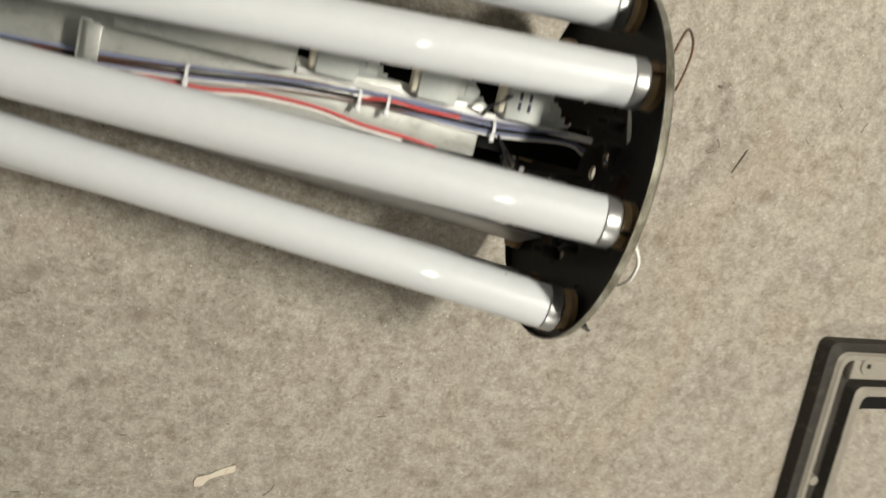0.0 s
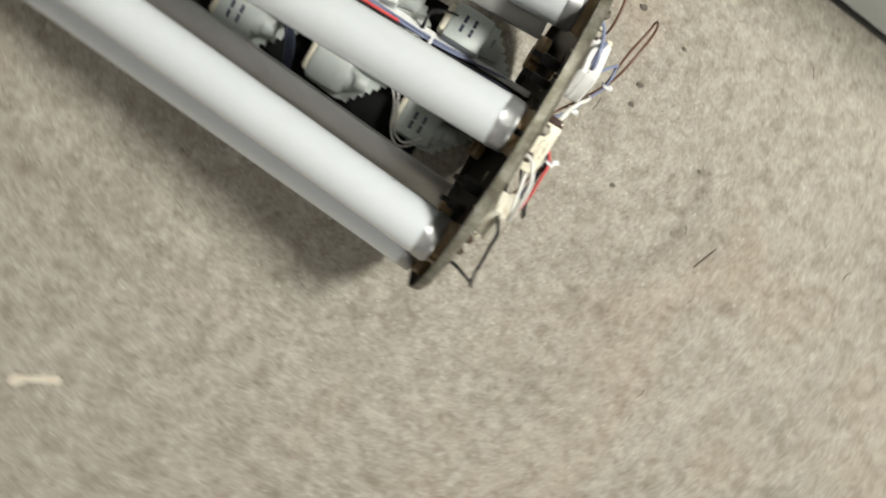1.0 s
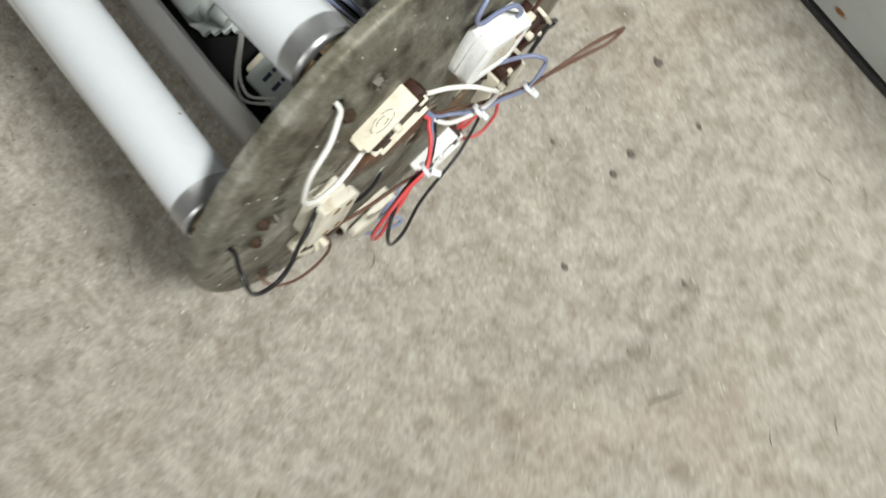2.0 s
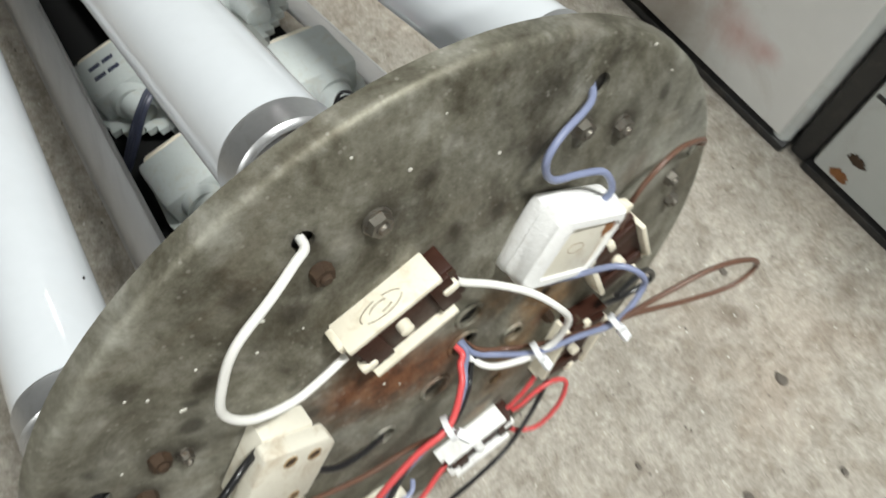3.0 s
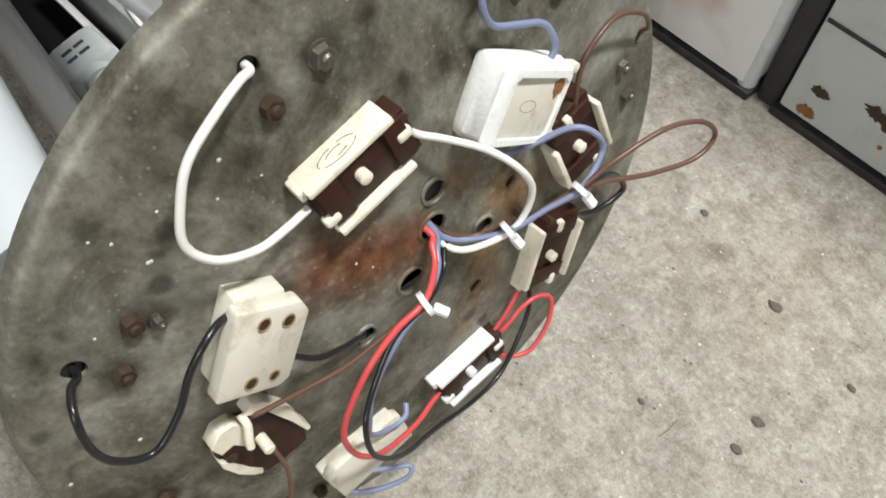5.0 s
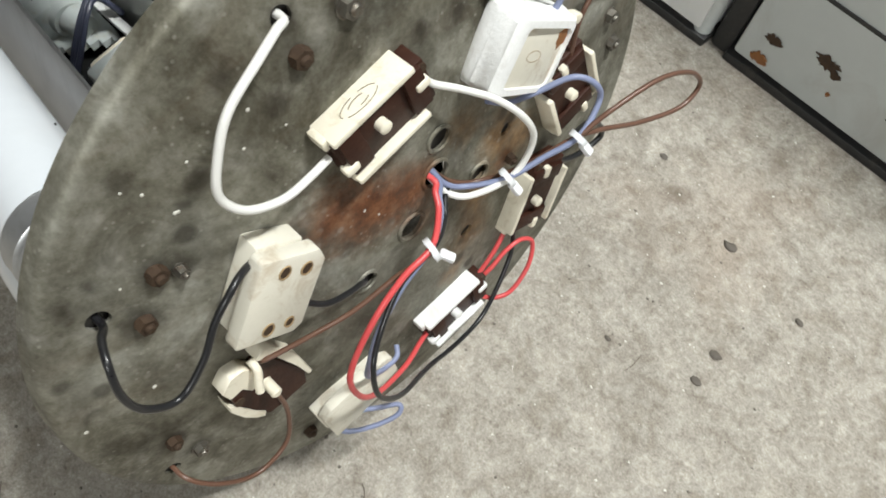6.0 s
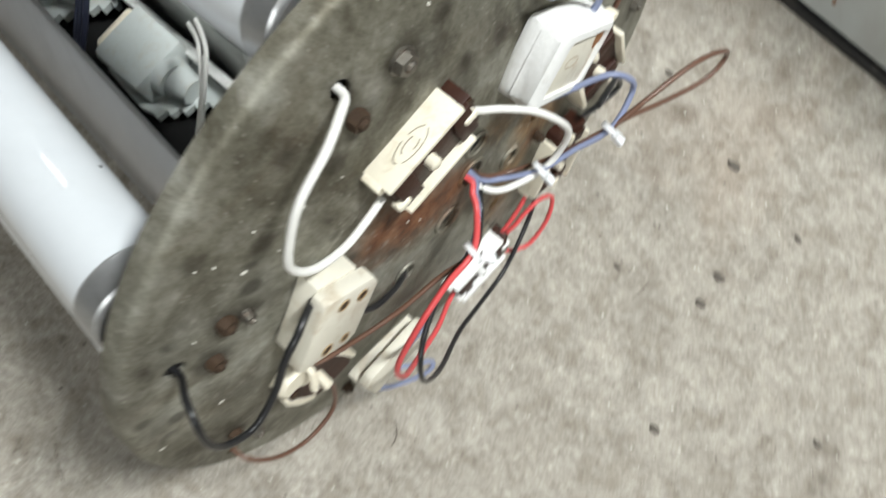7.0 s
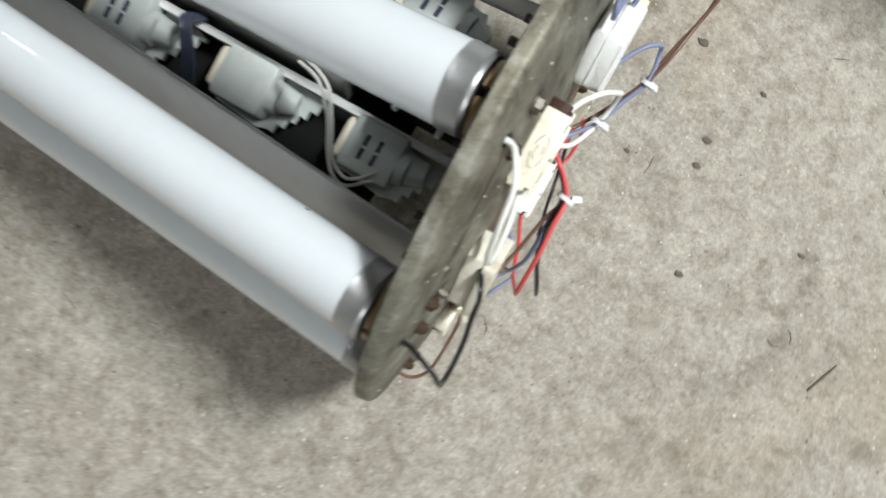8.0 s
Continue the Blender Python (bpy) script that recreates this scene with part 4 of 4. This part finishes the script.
# fluorescent tubes in their holders
TUBES = [(-30.8, 128, 0.017, -0.134), (-115.5, 68, 0.09, -0.098), (69, 108, -0.06, -0.05), (126, 38, -0.05, -0.03), (-126, -20, 0.082, -0.015)]


def fluorescent_tube(y, z, sy, sz):
    d = Vector((-1, sy, sz)).normalized()
    start = mm(-12.8, y, z)
    m = PLATE @ Matrix.Translation(start) @ (-d).to_track_quat("X", "Z").to_matrix().to_4x4()
    tube = thing("fluorescent_tube", "unlit white fluorescent tube with aluminium end caps, fitted in the fixture", "fluorescent tube", m, "tubes of the fixture")
    size = 0.59
    bm = bmesh.new()
    lathe(bm, [(-0.007, 0), (-0.007, 0.0178), (-0.0095, 0.0185), (-0.0105, 0.0185), (-0.013, 0.0185), (-size + 0.013, 0.0185), (-size + 0.0105, 0.0185), (-size + 0.0095, 0.0185), (-size + 0.007, 0.0178), (-size + 0.007, 0)], 48)
    part("glass", bm, GLASS, tube)
    for x0, s in ((0, -1), (-size, 1)):
        bm = bmesh.new()
        lathe(bm, [(x0 + s * 0.001, 0), (x0 + s * 0.001, 0.0164), (x0, 0.0168), (x0 + s * 0.0003, 0.0174), (x0 + s * 0.0012, 0.0177), (x0 + s * 0.002, 0.0186), (x0 + s * 0.0104, 0.0188), (x0 + s * 0.0112, 0.0191), (x0 + s * 0.012, 0.0188), (x0 + s * 0.012, 0)], 48)
        cap = part("end_cap", bm, ALU, tube, "dull aluminium end cap")
        for q in (-0.0064, 0.0064):
            bm = bmesh.new()
            rod(bm, (x0 - s * 0.007, q, 0), (x0 + s * 0.002, q, 0), 0.0012, 10)
            part("pin", bm, BRASS, cap)
    return tube


tubes = [fluorescent_tube(*row) for row in TUBES]
speck = bmesh.new()
bmesh.ops.create_icosphere(speck, subdivisions=2, radius=0.0006)
bmesh.ops.scale(speck, vec=(1.5, 1, 0.5), verts=speck.verts)
bmesh.ops.translate(speck, vec=(-0.0513, 0.0163, 0.0088), verts=speck.verts)
part("speck", speck, BLACK, tubes[1], "black speck of dirt on the glass")


# ---------------------------------------------------------------- cast frame on the floor
def rounded_ring(w, h, r, z, seg=6):
    out = []
    for cx, cy, a0 in ((w - r, -r, 0), (r, -r, 90), (r, -h + r, 180), (w - r, -h + r, 270)):
        for k in range(seg + 1):
            a = radians(a0 + 90 * k / seg)
            out.append((cx + r * math.cos(a), cy + r * math.sin(a), z))
    return out


def cast_frame(m):
    c = thing("cast_frame", "dusty dark cast metal frame lying on the concrete", "metal frame", m)
    w, h = 0.36, 0.52
    steps = [(0.0, 0, 0.012), (0.001, 0.02, 0.012), (0.011, 0.026, 0.016), (0.014, 0.031, 0.016), (0.020, 0.031, 0.016), (0.023, 0.026, 0.014), (0.026, 0.012, 0.012), (0.055, 0.012, 0.01), (0.058, 0.028, 0.012), (0.062, 0.031, 0.012), (0.071, 0.030, 0.012), (0.074, 0.006, 0.012), (0.1, 0.005, 0.01), (0.102, 0.0, 0.01)]
    bm = bmesh.new()
    rings = []
    for inset, z, r in steps:
        rings.append([bm.verts.new((x + inset, y - inset, z)) for x, y, z in rounded_ring(w - 2 * inset, h - 2 * inset, r, z)])
    for p, q in zip(rings, rings[1:]):
        for k in range(len(p)):
            j = (k + 1) % len(p)
            bm.faces.new((p[k], p[j], q[j], q[k]))
    rim = part("rim", bm, CAST, c)
    # shade put in as colour: outer slope and channel dark, inner ledge black
    rim.data.materials.append(CAST_SHADED)
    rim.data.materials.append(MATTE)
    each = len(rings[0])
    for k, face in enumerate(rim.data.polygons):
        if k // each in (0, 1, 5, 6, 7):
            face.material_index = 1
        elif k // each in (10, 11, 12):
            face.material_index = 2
    bm = bmesh.new()
    box(bm, (w / 2 + 0.004, -0.031, 0.018), (w - 0.07, 0.034, 0.0225), None, 0.003)
    part("top_bar", bm, CAST, c)
    for x, y in ((0.064, -0.028), (w - 0.06, -0.028)):
        bm = bmesh.new()
        rod(bm, (x, y, 0.01), (x, y, 0.0315), 0.0125, 24)
        boss = part("boss", bm, CAST, c)
        # solid black disc; the dark of the hole is its colour
        bm = bmesh.new()
        rod(bm, (x, y, 0.02), (x, y, 0.0318), 0.0038, 16)
        part("screw_hole", bm, BLACK, boss)
    for x, y in ((0.04, -0.2), (0.04, -0.36)):
        bm = bmesh.new()
        rod(bm, (x, y, 0.01), (x, y, 0.021), 0.009, 20, 0.007)
        part("stud", bm, CAST, c)
    return c


cast_frame(pose(0.524, -0.152, 0, 0, 0, 4.5))


# ---------------------------------------------------------------- litter on the floor
def litter(name, label, category, m, outline, thick, mat):
    bm = bmesh.new()
    lo, hi = ([bm.verts.new((x * MM, y * MM, z)) for x, y in outline] for z in (0.0, thick))
    bm.faces.new(lo)
    bm.faces.new(hi)
    n = len(outline)
    for k in range(n):
        bm.faces.new((lo[k], lo[(k + 1) % n], hi[(k + 1) % n], hi[k]))
    ob = part(name, bm, mat, None, "", False)
    ob.matrix_world = m
    return tagged(ob, label, category)


litter("paper_scrap", "torn beige paper scrap lying on the concrete", "paper scrap", pose(-0.215, -0.397, 0.0006, 0, 0, 28), [(-22, -4), (-14, -6), (-6, -2), (8, -3), (20, -5), (23, 2), (10, 4), (-4, 3), (-16, 5), (-20, 2)], 0.0007, PAPER)
litter("wood_splinter", "thin dark wood splinter lying on the concrete", "splinter", pose(0.304, 0.038, 0.0004, 0, 0, 67), [(-16, -0.6), (0, -1.0), (17, -0.3), (16, 0.5), (0, 0.7), (-15, 0.6)], 0.0012, STICK)
for x, y, r in [(0.095, 0.217, 0.0038), (0.136, 0.149, 0.0033), (0.138, 0.127, 0.003), (0.021, 0.237, 0.0028), (0.085, 0.106, 0.002), (0.158, 0.209, 0.0026), (0.167, 0.046, 0.003), (0.246, 0.112, 0.0026)]:
    bm = bmesh.new()
    bmesh.ops.create_icosphere(bm, subdivisions=2, radius=r)
    bmesh.ops.scale(bm, vec=(1.25, 0.75, 0.4), verts=bm.verts)
    for v in bm.verts:
        v.co *= 1 + 0.5 * noise.noise(v.co * 420 + Vector((x * 90, y * 90, 0)))
    ob = part("stone_chip", bm, CHIP_DARK)
    ob.location = (x, y, r * 0.25)
    tagged(ob, "small dark stone chip on the concrete floor", "stone chip", "stone chips on the floor")


def scatter(name, label, count, sizes, mat, seed):
    """Loose grit over the stretch of floor that the camera passes."""
    rnd = random.Random(seed)
    verts, faces = [], []
    for _ in range(count):
        x, y, r = rnd.uniform(-0.75, 0.85), rnd.uniform(-0.65, 0.33), rnd.uniform(*sizes) * rnd.uniform(0.6, 1)
        n, k0 = rnd.randint(4, 6), len(verts)
        for j in range(n):
            a = math.tau * (j + rnd.uniform(-0.3, 0.3)) / n
            verts.append((x + r * math.cos(a) * rnd.uniform(0.6, 1.4), y + r * math.sin(a) * rnd.uniform(0.5, 1.1), 0.0))
        verts.append((x, y, r * rnd.uniform(0.35, 0.8)))
        faces += [(k0 + j, k0 + (j + 1) % n, k0 + n) for j in range(n)]
    me = bpy.data.meshes.new(name)
    me.from_pydata(verts, [], faces)
    me.materials.append(mat)
    tagged(new(name, me), label, "grit", "", "stuff")


scatter("pale_grit", "pale grit and chips scattered over the concrete", 2600, (0.0003, 0.0012), CHIP_PALE, 11)
scatter("dark_grit", "dark grit scattered over the concrete", 1700, (0.0004, 0.0015), CHIP_DARK, 12)


def fibres(count, seed):
    """Curved hairs and fibres lying on the concrete."""
    rnd = random.Random(seed)
    bm = bmesh.new()
    for _ in range(count):
        x, y, a, bend, size = rnd.uniform(-0.5, 0.6), rnd.uniform(-0.5, 0.3), rnd.uniform(0, math.tau), rnd.uniform(-0.9, 0.9), rnd.uniform(0.006, 0.022)
        path = []
        for k in range(7):
            path.append(Vector((x, y, 0.0006)))
            x, y, a = x + size / 6 * math.cos(a), y + size / 6 * math.sin(a), a + bend / 3
        sweep(bm, path, rnd.uniform(0.00018, 0.0004), 4)
    return part("fibres", bm, STICK)


tagged(fibres(46, 21), "dark hairs and fibres lying on the concrete", "fibres", "", "stuff")
